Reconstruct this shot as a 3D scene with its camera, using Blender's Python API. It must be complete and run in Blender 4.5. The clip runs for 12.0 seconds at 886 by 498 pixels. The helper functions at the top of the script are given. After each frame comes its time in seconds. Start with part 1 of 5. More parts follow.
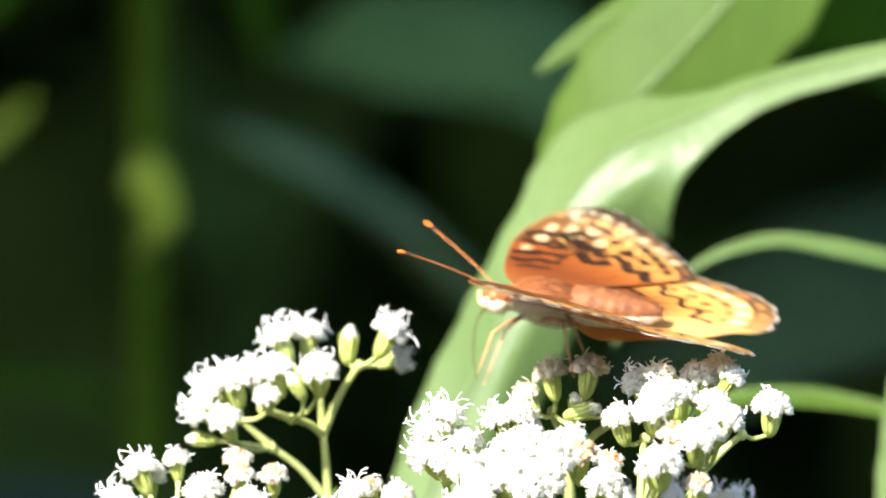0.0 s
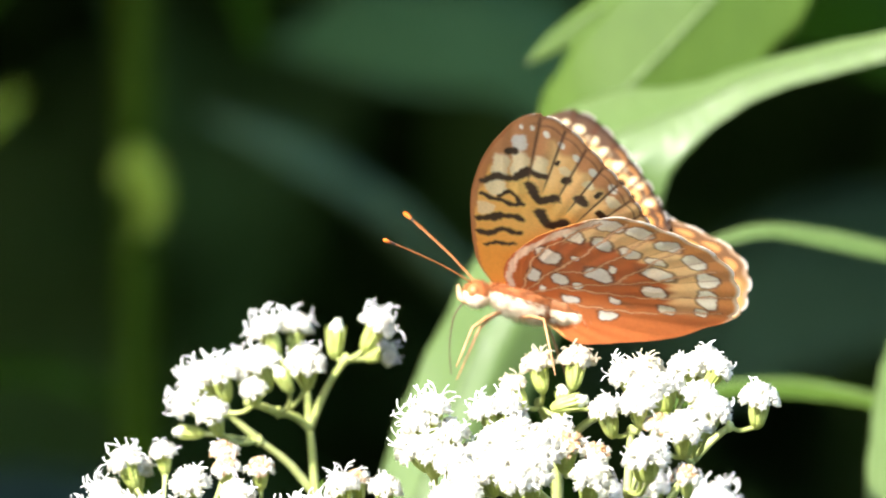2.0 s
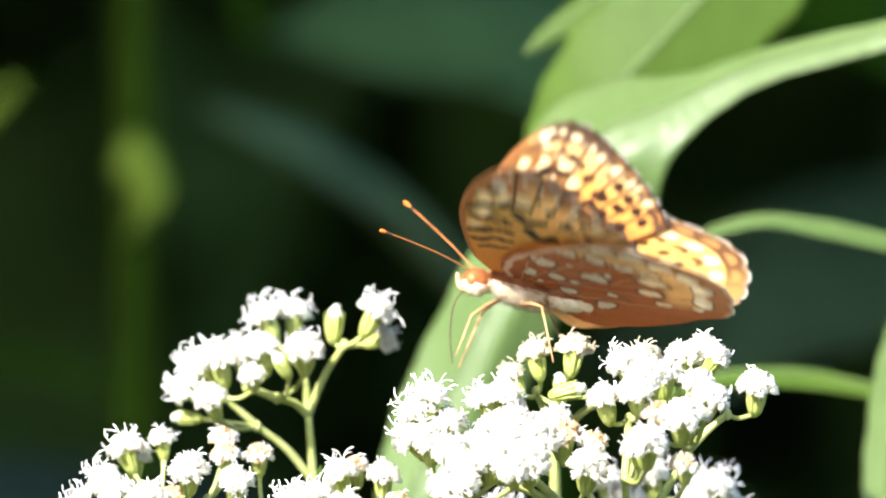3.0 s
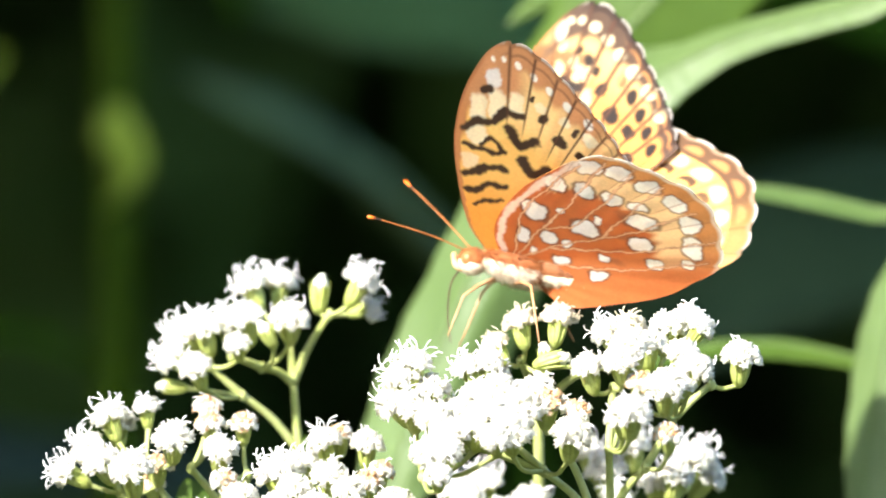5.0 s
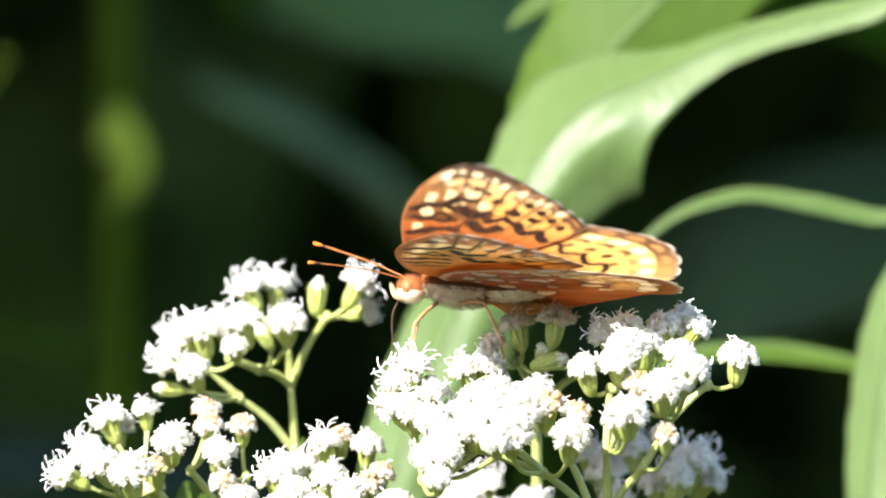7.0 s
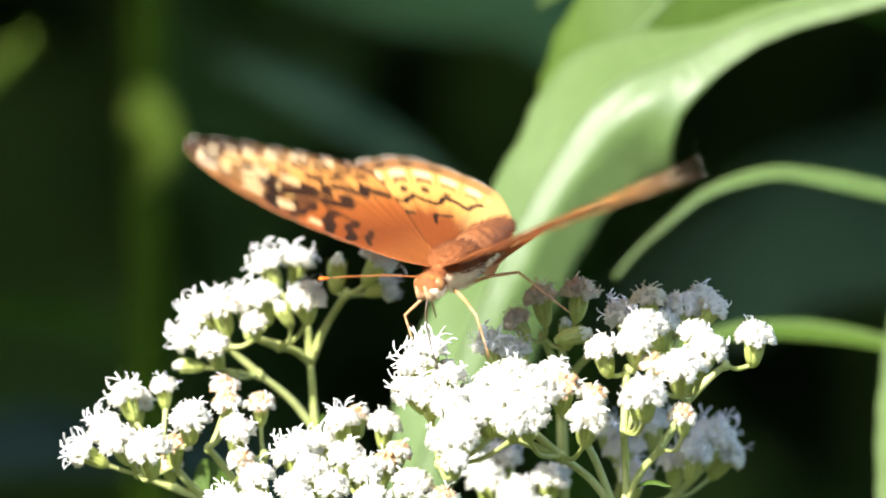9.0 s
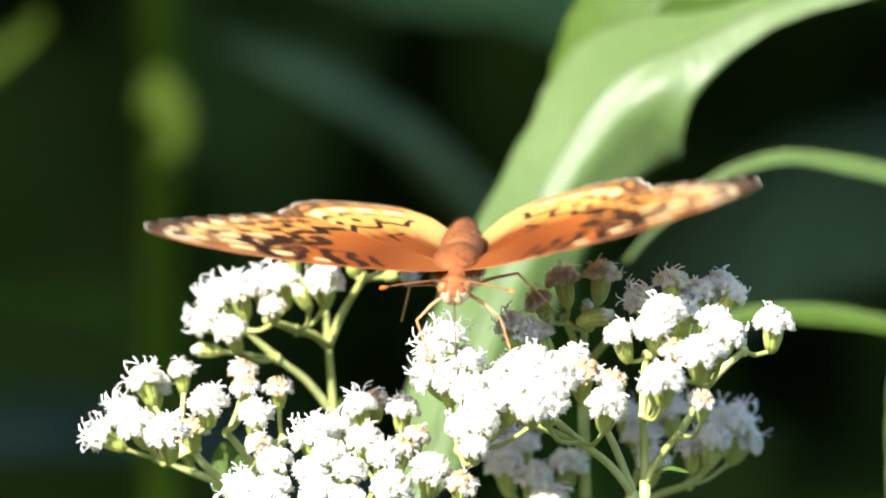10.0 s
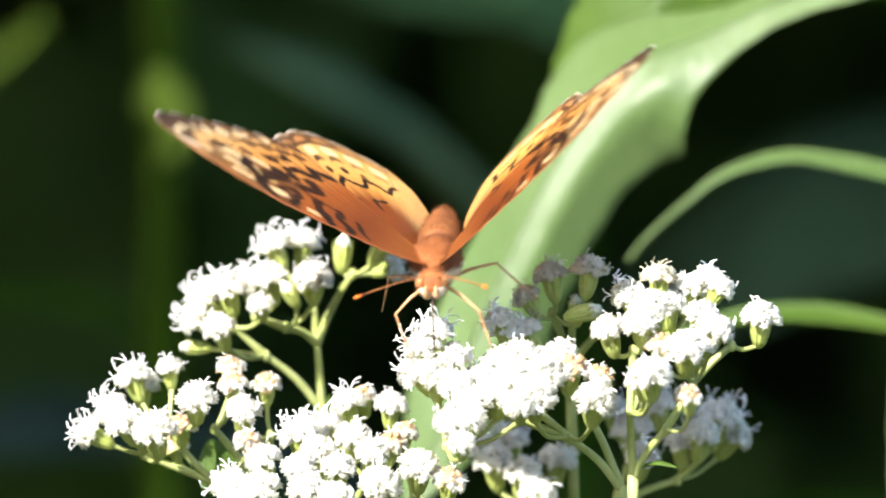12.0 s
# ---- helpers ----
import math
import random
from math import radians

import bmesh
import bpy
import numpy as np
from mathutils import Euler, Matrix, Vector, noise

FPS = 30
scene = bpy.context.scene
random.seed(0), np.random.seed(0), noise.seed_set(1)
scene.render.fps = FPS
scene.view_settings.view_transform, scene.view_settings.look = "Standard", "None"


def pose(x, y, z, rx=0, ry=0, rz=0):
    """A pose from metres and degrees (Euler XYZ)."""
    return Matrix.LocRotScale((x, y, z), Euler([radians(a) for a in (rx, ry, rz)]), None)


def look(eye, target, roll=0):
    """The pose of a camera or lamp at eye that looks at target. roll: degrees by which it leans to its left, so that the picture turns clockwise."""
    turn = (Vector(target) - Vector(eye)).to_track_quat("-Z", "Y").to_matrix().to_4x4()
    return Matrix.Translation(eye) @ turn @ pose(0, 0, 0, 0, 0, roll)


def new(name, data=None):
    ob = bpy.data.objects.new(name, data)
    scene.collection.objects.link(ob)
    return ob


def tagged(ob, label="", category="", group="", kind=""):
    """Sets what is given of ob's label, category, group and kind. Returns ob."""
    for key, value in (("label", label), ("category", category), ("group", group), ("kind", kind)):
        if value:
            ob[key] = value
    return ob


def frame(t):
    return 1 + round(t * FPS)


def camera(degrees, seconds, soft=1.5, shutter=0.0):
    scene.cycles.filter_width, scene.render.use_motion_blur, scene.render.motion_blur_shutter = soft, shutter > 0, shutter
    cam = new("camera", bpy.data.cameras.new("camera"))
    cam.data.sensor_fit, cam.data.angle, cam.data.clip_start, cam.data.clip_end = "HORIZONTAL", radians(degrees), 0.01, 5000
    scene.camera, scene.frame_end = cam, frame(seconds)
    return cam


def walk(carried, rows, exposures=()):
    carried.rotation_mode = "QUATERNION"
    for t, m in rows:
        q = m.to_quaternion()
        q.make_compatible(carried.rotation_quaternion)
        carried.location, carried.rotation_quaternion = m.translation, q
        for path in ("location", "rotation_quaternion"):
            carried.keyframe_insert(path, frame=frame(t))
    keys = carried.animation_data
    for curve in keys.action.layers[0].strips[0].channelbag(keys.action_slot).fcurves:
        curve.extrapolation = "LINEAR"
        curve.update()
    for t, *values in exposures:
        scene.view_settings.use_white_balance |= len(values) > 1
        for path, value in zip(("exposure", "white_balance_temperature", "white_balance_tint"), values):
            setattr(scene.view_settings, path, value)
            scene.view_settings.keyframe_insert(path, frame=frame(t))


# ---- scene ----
cam = camera(4.6, 12.0, soft=1.9, shutter=0.7)
cam.data.dof.use_dof = True
cam.data.dof.focus_distance = 1.384
cam.data.dof.aperture_fstop = 20.0
walk(cam, [(t, pose(0, -1.4, 1.0, 90 + tilt, 0, pan)) for t, tilt, pan in (
    (0, 0.436, -0.074), (0.5, 0.444, -0.081), (1, 0.417, -0.129), (1.5, 0.420, -0.153),
    (2, 0.390, -0.125), (2.5, 0.373, -0.134), (3, 0.336, -0.139), (5, 0.187, -0.228),
    (5.5, 0.211, -0.231), (6, 0.195, -0.208), (6.5, 0.202, -0.225), (8.5, 0.153, -0.147),
    (9, 0.089, -0.070), (9.5, 0.053, -0.025), (10, 0.006, -0.009), (10.5, -0.003, -0.012),
    (11, 0.000, -0.017), (11.5, 0.004, 0.005), (12, 0.000, 0.000),
)], exposures=((0, 2.66), (3.2, 2.66), (5, 2.62), (8.5, 2.56), (12, 2.50)))
# ---- light ----
SUN_TO = Vector((-0.419, -0.726, 0.545)).normalized()
world = bpy.data.worlds.new("sky")
scene.world = world
world.use_nodes = True
wn = world.node_tree.nodes
sky = wn.new("ShaderNodeTexSky")
sky.sky_type, sky.sun_disc = "NISHITA", False
sky.sun_elevation = math.asin(SUN_TO.z)
sky.sun_rotation = math.atan2(SUN_TO.x, SUN_TO.y)
world.node_tree.links.new(sky.outputs[0], wn["Background"].inputs[0])
wn["Background"].inputs[1].default_value = 0.15
sun_data = bpy.data.lights.new("sun", "SUN")
sun_data.energy, sun_data.angle, sun_data.color = 2.8, radians(0.55), (1.0, 0.955, 0.88)
sun = new("sun", sun_data)
sun.matrix_world = look(SUN_TO * 30, (0, 0, 0))


# ---- materials ----
def material(name):
    m = bpy.data.materials.new(name)
    m.use_nodes = True
    nt = m.node_tree
    return m, nt, nt.nodes["Principled BSDF"]


def mixed(nt, fac, a, b):
    """A colour mix node between two colours or sockets."""
    n = nt.nodes.new("ShaderNodeMix")
    n.data_type = "RGBA"
    for slot, v in ((n.inputs[0], fac), (n.inputs[6], a), (n.inputs[7], b)):
        if isinstance(v, bpy.types.NodeSocket):
            nt.links.new(v, slot)
        elif isinstance(v, (int, float)):
            slot.default_value = v
        else:
            slot.default_value = (*v, 1)
    return n.outputs[2]


def noise_fac(nt, scale, detail=3.0, lo=0.35, hi=0.65, stretch=None):
    t = nt.nodes.new("ShaderNodeTexNoise")
    t.inputs["Scale"].default_value, t.inputs["Detail"].default_value = scale, detail
    co = nt.nodes.new("ShaderNodeTexCoord")
    src = co.outputs["Object"]
    if stretch:
        mp = nt.nodes.new("ShaderNodeMapping")
        mp.inputs["Scale"].default_value = stretch
        nt.links.new(src, mp.inputs[0])
        src = mp.outputs[0]
    nt.links.new(src, t.inputs["Vector"])
    r = nt.nodes.new("ShaderNodeMapRange")
    r.inputs[1].default_value, r.inputs[2].default_value = lo, hi
    nt.links.new(t.outputs[0], r.inputs[0])
    return r.outputs[0]


def bumped(nt, p, fac, strength, distance):
    b = nt.nodes.new("ShaderNodeBump")
    b.inputs["Strength"].default_value, b.inputs["Distance"].default_value = strength, distance
    nt.links.new(fac, b.inputs["Height"])
    nt.links.new(b.outputs[0], p.inputs["Normal"])


def thin(nt, p, colour, amount):
    """Lets a share of the light through a thin sheet."""
    tr = nt.nodes.new("ShaderNodeBsdfTranslucent")
    if isinstance(colour, bpy.types.NodeSocket):
        nt.links.new(colour, tr.inputs[0])
    else:
        tr.inputs[0].default_value = (*colour, 1)
    mx = nt.nodes.new("ShaderNodeMixShader")
    if isinstance(amount, bpy.types.NodeSocket):
        nt.links.new(amount, mx.inputs[0])
    else:
        mx.inputs[0].default_value = amount
    out = nt.nodes["Material Output"]
    nt.links.new(p.outputs[0], mx.inputs[1])
    nt.links.new(tr.outputs[0], mx.inputs[2])
    nt.links.new(mx.outputs[0], out.inputs[0])


def plain(name, a, b, scale, rough, through_light=0.0, bump=0.0, grain=None, spec=0.4, passing=None):
    """Two tones mixed at two scales, with fine relief."""
    m, nt, p = material(name)
    big = noise_fac(nt, scale, 3.0)
    fine = noise_fac(nt, scale * 7, 2.0, 0.3, 0.7, grain)
    c = mixed(nt, big, a, b)
    dark = tuple(x * 0.78 for x in a)
    half = nt.nodes.new("ShaderNodeMath")
    half.operation = "MULTIPLY"
    half.inputs[1].default_value = 0.45
    nt.links.new(fine, half.inputs[0])
    c = mixed(nt, half.outputs[0], c, dark)
    nt.links.new(c, p.inputs["Base Color"])
    p.inputs["Roughness"].default_value = rough
    p.inputs["Specular IOR Level"].default_value = spec
    if bump:
        bumped(nt, p, fine, 0.5, bump)
    if through_light:
        thin(nt, p, passing or c, through_light)
    return m


M_PETAL = plain("white_petal", (0.90, 0.895, 0.87), (0.93, 0.93, 0.91), 300, 0.6, 0.6, passing=(0.95, 0.93, 0.78))
M_STYLE = plain("white_style", (0.80, 0.80, 0.80), (0.84, 0.84, 0.84), 300, 0.55, 0.15)
M_WILT = plain("wilting_petal", (0.60, 0.35, 0.16), (0.80, 0.62, 0.40), 500, 0.7, 0.4)
# white petals whose tan paints in warm light passed by the wings
M_TAN = plain("warm_shade_petal", (0.86, 0.79, 0.60), (0.91, 0.87, 0.75), 400, 0.65, 0.55)
M_CUP = plain("green_bract", (0.42, 0.49, 0.11), (0.56, 0.61, 0.22), 260, 0.5, 0.3)
M_BUDTIP = plain("cream_bud", (0.72, 0.74, 0.58), (0.80, 0.81, 0.74), 260, 0.55, 0.2)
M_STEM = plain("pale_green_stem", (0.36, 0.41, 0.12), (0.49, 0.53, 0.22), 180, 0.5, 0.2, 0.00008, (1, 1, 0.1))
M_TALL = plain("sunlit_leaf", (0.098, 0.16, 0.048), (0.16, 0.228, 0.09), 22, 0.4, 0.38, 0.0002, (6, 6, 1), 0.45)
# darker leaf green; on the tall plant it paints in the shade of some leaves
M_MIDGREEN = plain("mid_green_leaf", (0.052, 0.100, 0.013), (0.085, 0.142, 0.025), 22, 0.55, 0.35, 0.0002, (6, 6, 1), 0.15)
M_VEIN = plain("pale_midrib", (0.11, 0.175, 0.05), (0.14, 0.21, 0.07), 60, 0.5, 0.2)
M_DARK = plain("understorey_leaf", (0.040, 0.078, 0.018), (0.066, 0.115, 0.030), 8, 0.7, 0.25, 0.0, None, 0.03)
# weed greens: the darkest ones put extra shade into the leaf colour
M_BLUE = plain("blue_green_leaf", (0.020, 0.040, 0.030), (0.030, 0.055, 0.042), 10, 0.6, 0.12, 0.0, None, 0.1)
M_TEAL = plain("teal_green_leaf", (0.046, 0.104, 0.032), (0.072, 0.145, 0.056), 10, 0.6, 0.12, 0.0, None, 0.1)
# paler patches paint dapples onto a leaf that stands in shade
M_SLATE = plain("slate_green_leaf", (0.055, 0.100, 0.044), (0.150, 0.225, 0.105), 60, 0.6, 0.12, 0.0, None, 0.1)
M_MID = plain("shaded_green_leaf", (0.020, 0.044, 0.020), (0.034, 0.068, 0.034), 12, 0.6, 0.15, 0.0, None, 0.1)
# sunlit leaf green at three quarters, averaging its lit and shaded looks
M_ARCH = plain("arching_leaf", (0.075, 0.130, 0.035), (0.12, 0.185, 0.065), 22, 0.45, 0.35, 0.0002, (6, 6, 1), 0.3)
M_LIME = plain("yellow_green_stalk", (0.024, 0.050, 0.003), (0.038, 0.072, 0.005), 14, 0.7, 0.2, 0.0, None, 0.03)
M_DIM = plain("dimmed_green_leaf", (0.016, 0.052, 0.003), (0.028, 0.075, 0.006), 10, 0.7, 0.15, 0.0, None, 0.03)
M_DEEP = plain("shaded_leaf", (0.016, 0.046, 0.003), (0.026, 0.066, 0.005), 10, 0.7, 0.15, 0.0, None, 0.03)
# light yellow-green that paints sun onto weed leaves standing in shade
M_GOLDLEAF = plain("sun_bright_leaf", (0.17, 0.25, 0.030), (0.23, 0.32, 0.045), 14, 0.7, 0.2, 0.0, None, 0.05)
M_BARK = plain("grey_bark", (0.10, 0.075, 0.05), (0.17, 0.14, 0.10), 14, 0.85, 0.0, 0.006, (1, 1, 0.2))
M_GROUND = plain("leaf_litter_soil", (0.030, 0.040, 0.014), (0.06, 0.065, 0.028), 5, 0.9, 0.0, 0.01)
M_WOODS = plain("far_woods_green", (0.018, 0.034, 0.013), (0.030, 0.054, 0.022), 1.3, 0.9, 0.0, 0.05, None, 0.05)
M_FUR_T = plain("rusty_fur", (0.19, 0.055, 0.012), (0.30, 0.095, 0.022), 700, 0.8)
M_FUR_B = plain("cream_fur", (0.68, 0.54, 0.38), (0.82, 0.74, 0.60), 700, 0.8)
M_PALP = plain("tan_fur", (0.46, 0.27, 0.13), (0.62, 0.42, 0.25), 700, 0.8)
M_ABD = plain("rusty_abdomen", (0.14, 0.045, 0.012), (0.23, 0.080, 0.021), 500, 0.7)
M_LEG = plain("tan_leg", (0.40, 0.19, 0.08), (0.54, 0.30, 0.15), 400, 0.45)
M_ANT = plain("rust_antenna", (0.26, 0.085, 0.02), (0.40, 0.14, 0.035), 300, 0.5)
M_CLUB = plain("orange_club", (0.75, 0.14, 0.01), (0.80, 0.2, 0.02), 600, 0.4)
M_TIP = plain("dark_tip", (0.02, 0.012, 0.01), (0.04, 0.02, 0.015), 600, 0.5)
M_EYE = plain("amber_eye", (0.20, 0.085, 0.03), (0.32, 0.15, 0.055), 900, 0.4, 0.0, 0.0, None, 0.3)
M_TONGUE = plain("dark_tongue", (0.05, 0.03, 0.02), (0.09, 0.05, 0.03), 400, 0.4)


def wing_material():
    m, nt, p = material("wing_scales")
    a = nt.nodes.new("ShaderNodeAttribute")
    a.attribute_name = "scales"
    grain = noise_fac(nt, 2600, 2.0, 0.25, 0.75)
    half = nt.nodes.new("ShaderNodeMath")
    half.operation = "MULTIPLY"
    half.inputs[1].default_value = 0.15
    nt.links.new(grain, half.inputs[0])
    c = mixed(nt, half.outputs[0], a.outputs["Color"], (0.02, 0.010, 0.006))
    nt.links.new(c, p.inputs["Base Color"])
    p.inputs["Roughness"].default_value = 0.42
    p.inputs["Specular IOR Level"].default_value = 0.35
    bumped(nt, p, grain, 0.25, 0.00004)
    # pale scales let more light through than dark ones
    grey = nt.nodes.new("ShaderNodeRGBToBW")
    nt.links.new(a.outputs["Color"], grey.inputs[0])
    pale = nt.nodes.new("ShaderNodeMapRange")
    pale.inputs[3].default_value, pale.inputs[4].default_value = 0.30, 0.64
    nt.links.new(grey.outputs[0], pale.inputs[0])
    # light that passes is a little paler than the scales
    half_way = nt.nodes.new("ShaderNodeGamma")
    half_way.inputs[1].default_value = 0.85
    nt.links.new(c, half_way.inputs[0])
    thin(nt, p, half_way.outputs[0], pale.outputs[0])
    return m


M_WING = wing_material()


# ---- mesh tools ----
def at(x, z, y):
    """A place from millimetres about the resting place of the flowers, one metre above the ground."""
    return Vector((x / 1000, y / 1000, 1 + z / 1000))


def to_mesh(name, bm, *materials):
    me = bpy.data.meshes.new(name)
    bm.to_mesh(me)
    bm.free()
    for m in materials:
        me.materials.append(m)
    me.polygons.foreach_set("use_smooth", [True] * len(me.polygons))
    return me


def part(name, bm, material, parent, label=""):
    me = bm if isinstance(bm, bpy.types.Mesh) else to_mesh(name, bm, material)
    ob = new(name, me)
    ob.parent = parent
    return tagged(ob, label) if label else ob


def glide(pts, steps):
    """A smooth line through the points (each a Vector), as a list of Vectors."""
    out = []
    n = len(pts)
    for i in range(n - 1):
        a, b, c, d = pts[max(i - 1, 0)], pts[i], pts[i + 1], pts[min(i + 2, n - 1)]
        for k in range(steps):
            f = k / steps
            out.append(0.5 * ((2 * b) + (c - a) * f + (2 * a - 5 * b + 4 * c - d) * f * f + (3 * b - a - 3 * c + d) * f ** 3))
    out.append(pts[-1].copy())
    return out


def tube(bm, line, radii, sides=6, cap=True, mat=0):
    """A round rod along a line of Vectors with a radius for each."""
    rings = []
    side = Vector((0.31, 0.87, 0.38))
    for i, p in enumerate(line):
        d = (line[min(i + 1, len(line) - 1)] - line[max(i - 1, 0)]).normalized()
        u = d.cross(side)
        if u.length < 1e-4:
            u = d.cross(Vector((1, 0, 0)))
        u.normalize()
        side = u.cross(d)
        w = d.cross(u)
        r = radii[i] if isinstance(radii, (list, tuple)) else radii
        rings.append([bm.verts.new(p + (u * math.cos(a) + w * math.sin(a)) * r) for a in (2 * math.pi * k / sides for k in range(sides))])
    for a, b in zip(rings, rings[1:]):
        for k in range(sides):
            f = bm.faces.new((a[k], a[(k + 1) % sides], b[(k + 1) % sides], b[k]))
            f.material_index = mat
    if cap:
        bm.faces.new(rings[0][::-1]).material_index = mat
        bm.faces.new(rings[-1]).material_index = mat


def ball(bm, centre, size, seg=14, rings=9, turn=None, mat=0):
    m = Matrix.Translation(centre) @ (turn.to_4x4() if turn else Matrix()) @ Matrix.Diagonal((*size, 1))
    made = bmesh.ops.create_uvsphere(bm, u_segments=seg, v_segments=rings, radius=1.0, matrix=m)
    for v in made["verts"]:
        for f in v.link_faces:
            f.material_index = mat
    return made["verts"]


def blade(bm, line, halves, facing, fold=0.18, thick=0.0004, wave=0.03, seed=0, across=4, flap=None):
    """A leaf along a line of Vectors: half widths, a fold at the midrib, a wavy edge and two faces. flap: the stretch and depth of a crease that turns one side back."""
    rng = random.Random(seed)
    ph = rng.uniform(0, 6)
    cols = []
    n = len(line)
    for i, p in enumerate(line):
        d = (line[min(i + 1, n - 1)] - line[max(i - 1, 0)]).normalized()
        u = d.cross(facing).normalized()
        w = u.cross(d).normalized()
        h = halves[i]
        row = []
        crease = 0.0
        if flap:
            f = min(1, max(0, (i / n - flap[0]) / 0.14)) * min(1, max(0, (flap[1] - i / n) / 0.12))
            crease = flap[2] * f * f * (3 - 2 * f)
        for side in (0, 1):
            for k in range(-across, across + 1):
                s = k / across
                off = w * (-abs(s) * h * fold * 2 + h * wave * math.sin(i * 0.55 + ph + 2.1 * s) * abs(s) - side * thick - 2 * h * crease * max(0, -s - 0.5))
                q = h * (1 + 0.03 * math.sin(i * 1.9 + ph + s))
                row.append(bm.verts.new(p + u * s * q + off))
        cols.append(row)
    m = 2 * across + 1
    for a, b in zip(cols, cols[1:]):
        for k in range(m - 1):
            bm.faces.new((a[k], b[k], b[k + 1], a[k + 1]))
            bm.faces.new((a[m + k], a[m + k + 1], b[m + k + 1], b[m + k]))
        bm.faces.new((a[0], a[m], b[m], b[0]))
        bm.faces.new((a[m - 1], b[m - 1], b[2 * m - 1], a[2 * m - 1]))
    for row in (cols[0], cols[-1]):
        for k in range(m - 1):
            bm.faces.new((row[k], row[k + 1], row[m + k + 1], row[m + k]))


def leaf_cloud(name, count, place, length, material, seed):
    """Many pointed leaves as one mesh; place(rng) gives each one's root."""
    rng = random.Random(seed)
    verts, faces = [], []
    for _ in range(count):
        p = place(rng)
        q = Euler((rng.uniform(-0.9, 0.9), rng.uniform(-0.9, 0.9), rng.uniform(0, 6.28))).to_matrix()
        l = length * rng.uniform(0.6, 1.3)
        h = l * rng.uniform(0.2, 0.3)
        b = len(verts)
        for x, y, z in ((0, 0, 0), (0.3, -0.8, 0.06), (0.3, 0, -0.04), (0.3, 0.8, 0.06), (0.62, -0.85, 0.02), (0.62, 0, -0.08), (0.62, 0.85, 0.02), (1, 0, -0.2)):
            verts.append(p + q @ Vector((x * l, y * h, z * l)))
        for f in ((0, 1, 2), (0, 2, 3), (1, 4, 5, 2), (2, 5, 6, 3), (4, 7, 5), (5, 7, 6)):
            faces.append([b + i for i in f])
    me = bpy.data.meshes.new(name)
    me.from_pydata(verts, [], faces)
    me.materials.append(material)
    me.polygons.foreach_set("use_smooth", [True] * len(me.polygons))
    return me


# ---- ground, distance ----
def make_setting():
    bm = bmesh.new()
    bmesh.ops.create_grid(bm, x_segments=60, y_segments=60, size=60)
    for v in bm.verts:
        r = v.co.length
        v.co *= (r / 60) ** 1.2 if r > 0 else 1
        v.co.z = 0.03 * noise.noise(v.co * 1.7) + 0.01 * noise.noise(v.co * 6)
    tagged(new("ground", to_mesh("ground", bm, M_GROUND)), "dark soil with leaf litter under the plants", "ground", kind="structure")
    # lumpy wall of far woods all round
    bm = bmesh.new()
    rows = []
    for k in range(9):
        row = []
        for i in range(120):
            a = 2 * math.pi * i / 120
            z = k / 8
            r = 9 + 1.2 * noise.noise(Vector((math.cos(a) * 4, math.sin(a) * 4, z * 5))) + z * 0.8
            top = 3.4 + 0.9 * noise.noise(Vector((math.cos(a) * 5, math.sin(a) * 5, 9)))
            row.append(bm.verts.new((r * math.cos(a), r * math.sin(a), -0.1 + z * top)))
        rows.append(row)
    for a, b in zip(rows, rows[1:]):
        for i in range(120):
            bm.faces.new((a[i], b[i], b[(i + 1) % 120], a[(i + 1) % 120]))
    tagged(new("backdrop", to_mesh("backdrop", bm, M_WOODS)), "dark green woods round the clearing", "woods", kind="structure")


make_setting()


def make_tree():
    """An unseen tree, added to keep the undergrowth behind the flowers in shade."""
    root = new("unseen_shade_tree")
    root.location = (-1.25, 1.9, 0)
    tagged(root, "unseen leafy tree with grey bark, added to shade the undergrowth", "tree")
    rng = random.Random(4)
    bm = bmesh.new()
    line = glide([Vector((0, 0, -0.1)), Vector((0.03, -0.02, 0.9)), Vector((0.1, -0.1, 1.8)), Vector((0.2, -0.3, 2.9))], 6)
    tube(bm, line, [0.11 - 0.07 * i / len(line) for i in range(len(line))], 10)
    part("trunk", bm, M_BARK, root)
    ends = []
    for k in range(9):
        a = -0.2 - 2.4 * k / 8
        h = 1.5 + 0.12 * k % 0.5
        reach = rng.uniform(1.6, 2.6)
        tip = Vector((math.cos(a) * reach, math.sin(a) * reach, 1.85 + rng.uniform(-0.1, 0.2)))
        bm = bmesh.new()
        line = glide([Vector((0.1, -0.12, h)), tip * 0.45 + Vector((0, 0, 1.1)), tip], 7)
        tube(bm, line, [0.035 * (1 - 0.85 * i / len(line)) for i in range(len(line))], 6)
        part("limb", bm, M_BARK, root)
        ends.append(tip)

    def place(r):
        while True:
            x, y = r.uniform(-2.1, 0.6), r.uniform(-0.9, 3.2)
            z = r.uniform(1.6, 2.1)
            round_off = abs((x + 0.75) / 1.36) ** 4 + abs((y - 1.15) / 2.08) ** 4 + 0.25 * noise.noise(Vector((x * 2, y * 2, z * 3)))
            # crown is cut along the sun's slope, so only plants behind lose sun
            if y > 0.40 - (z - 1.0) * 1.33 and round_off < 1:
                return Vector((x + 1.25, y - 1.9, z))
    tagged(part("crown", leaf_cloud("crown", 11500, place, 0.15, M_DARK, 5), None, root), kind="stuff")


make_tree()


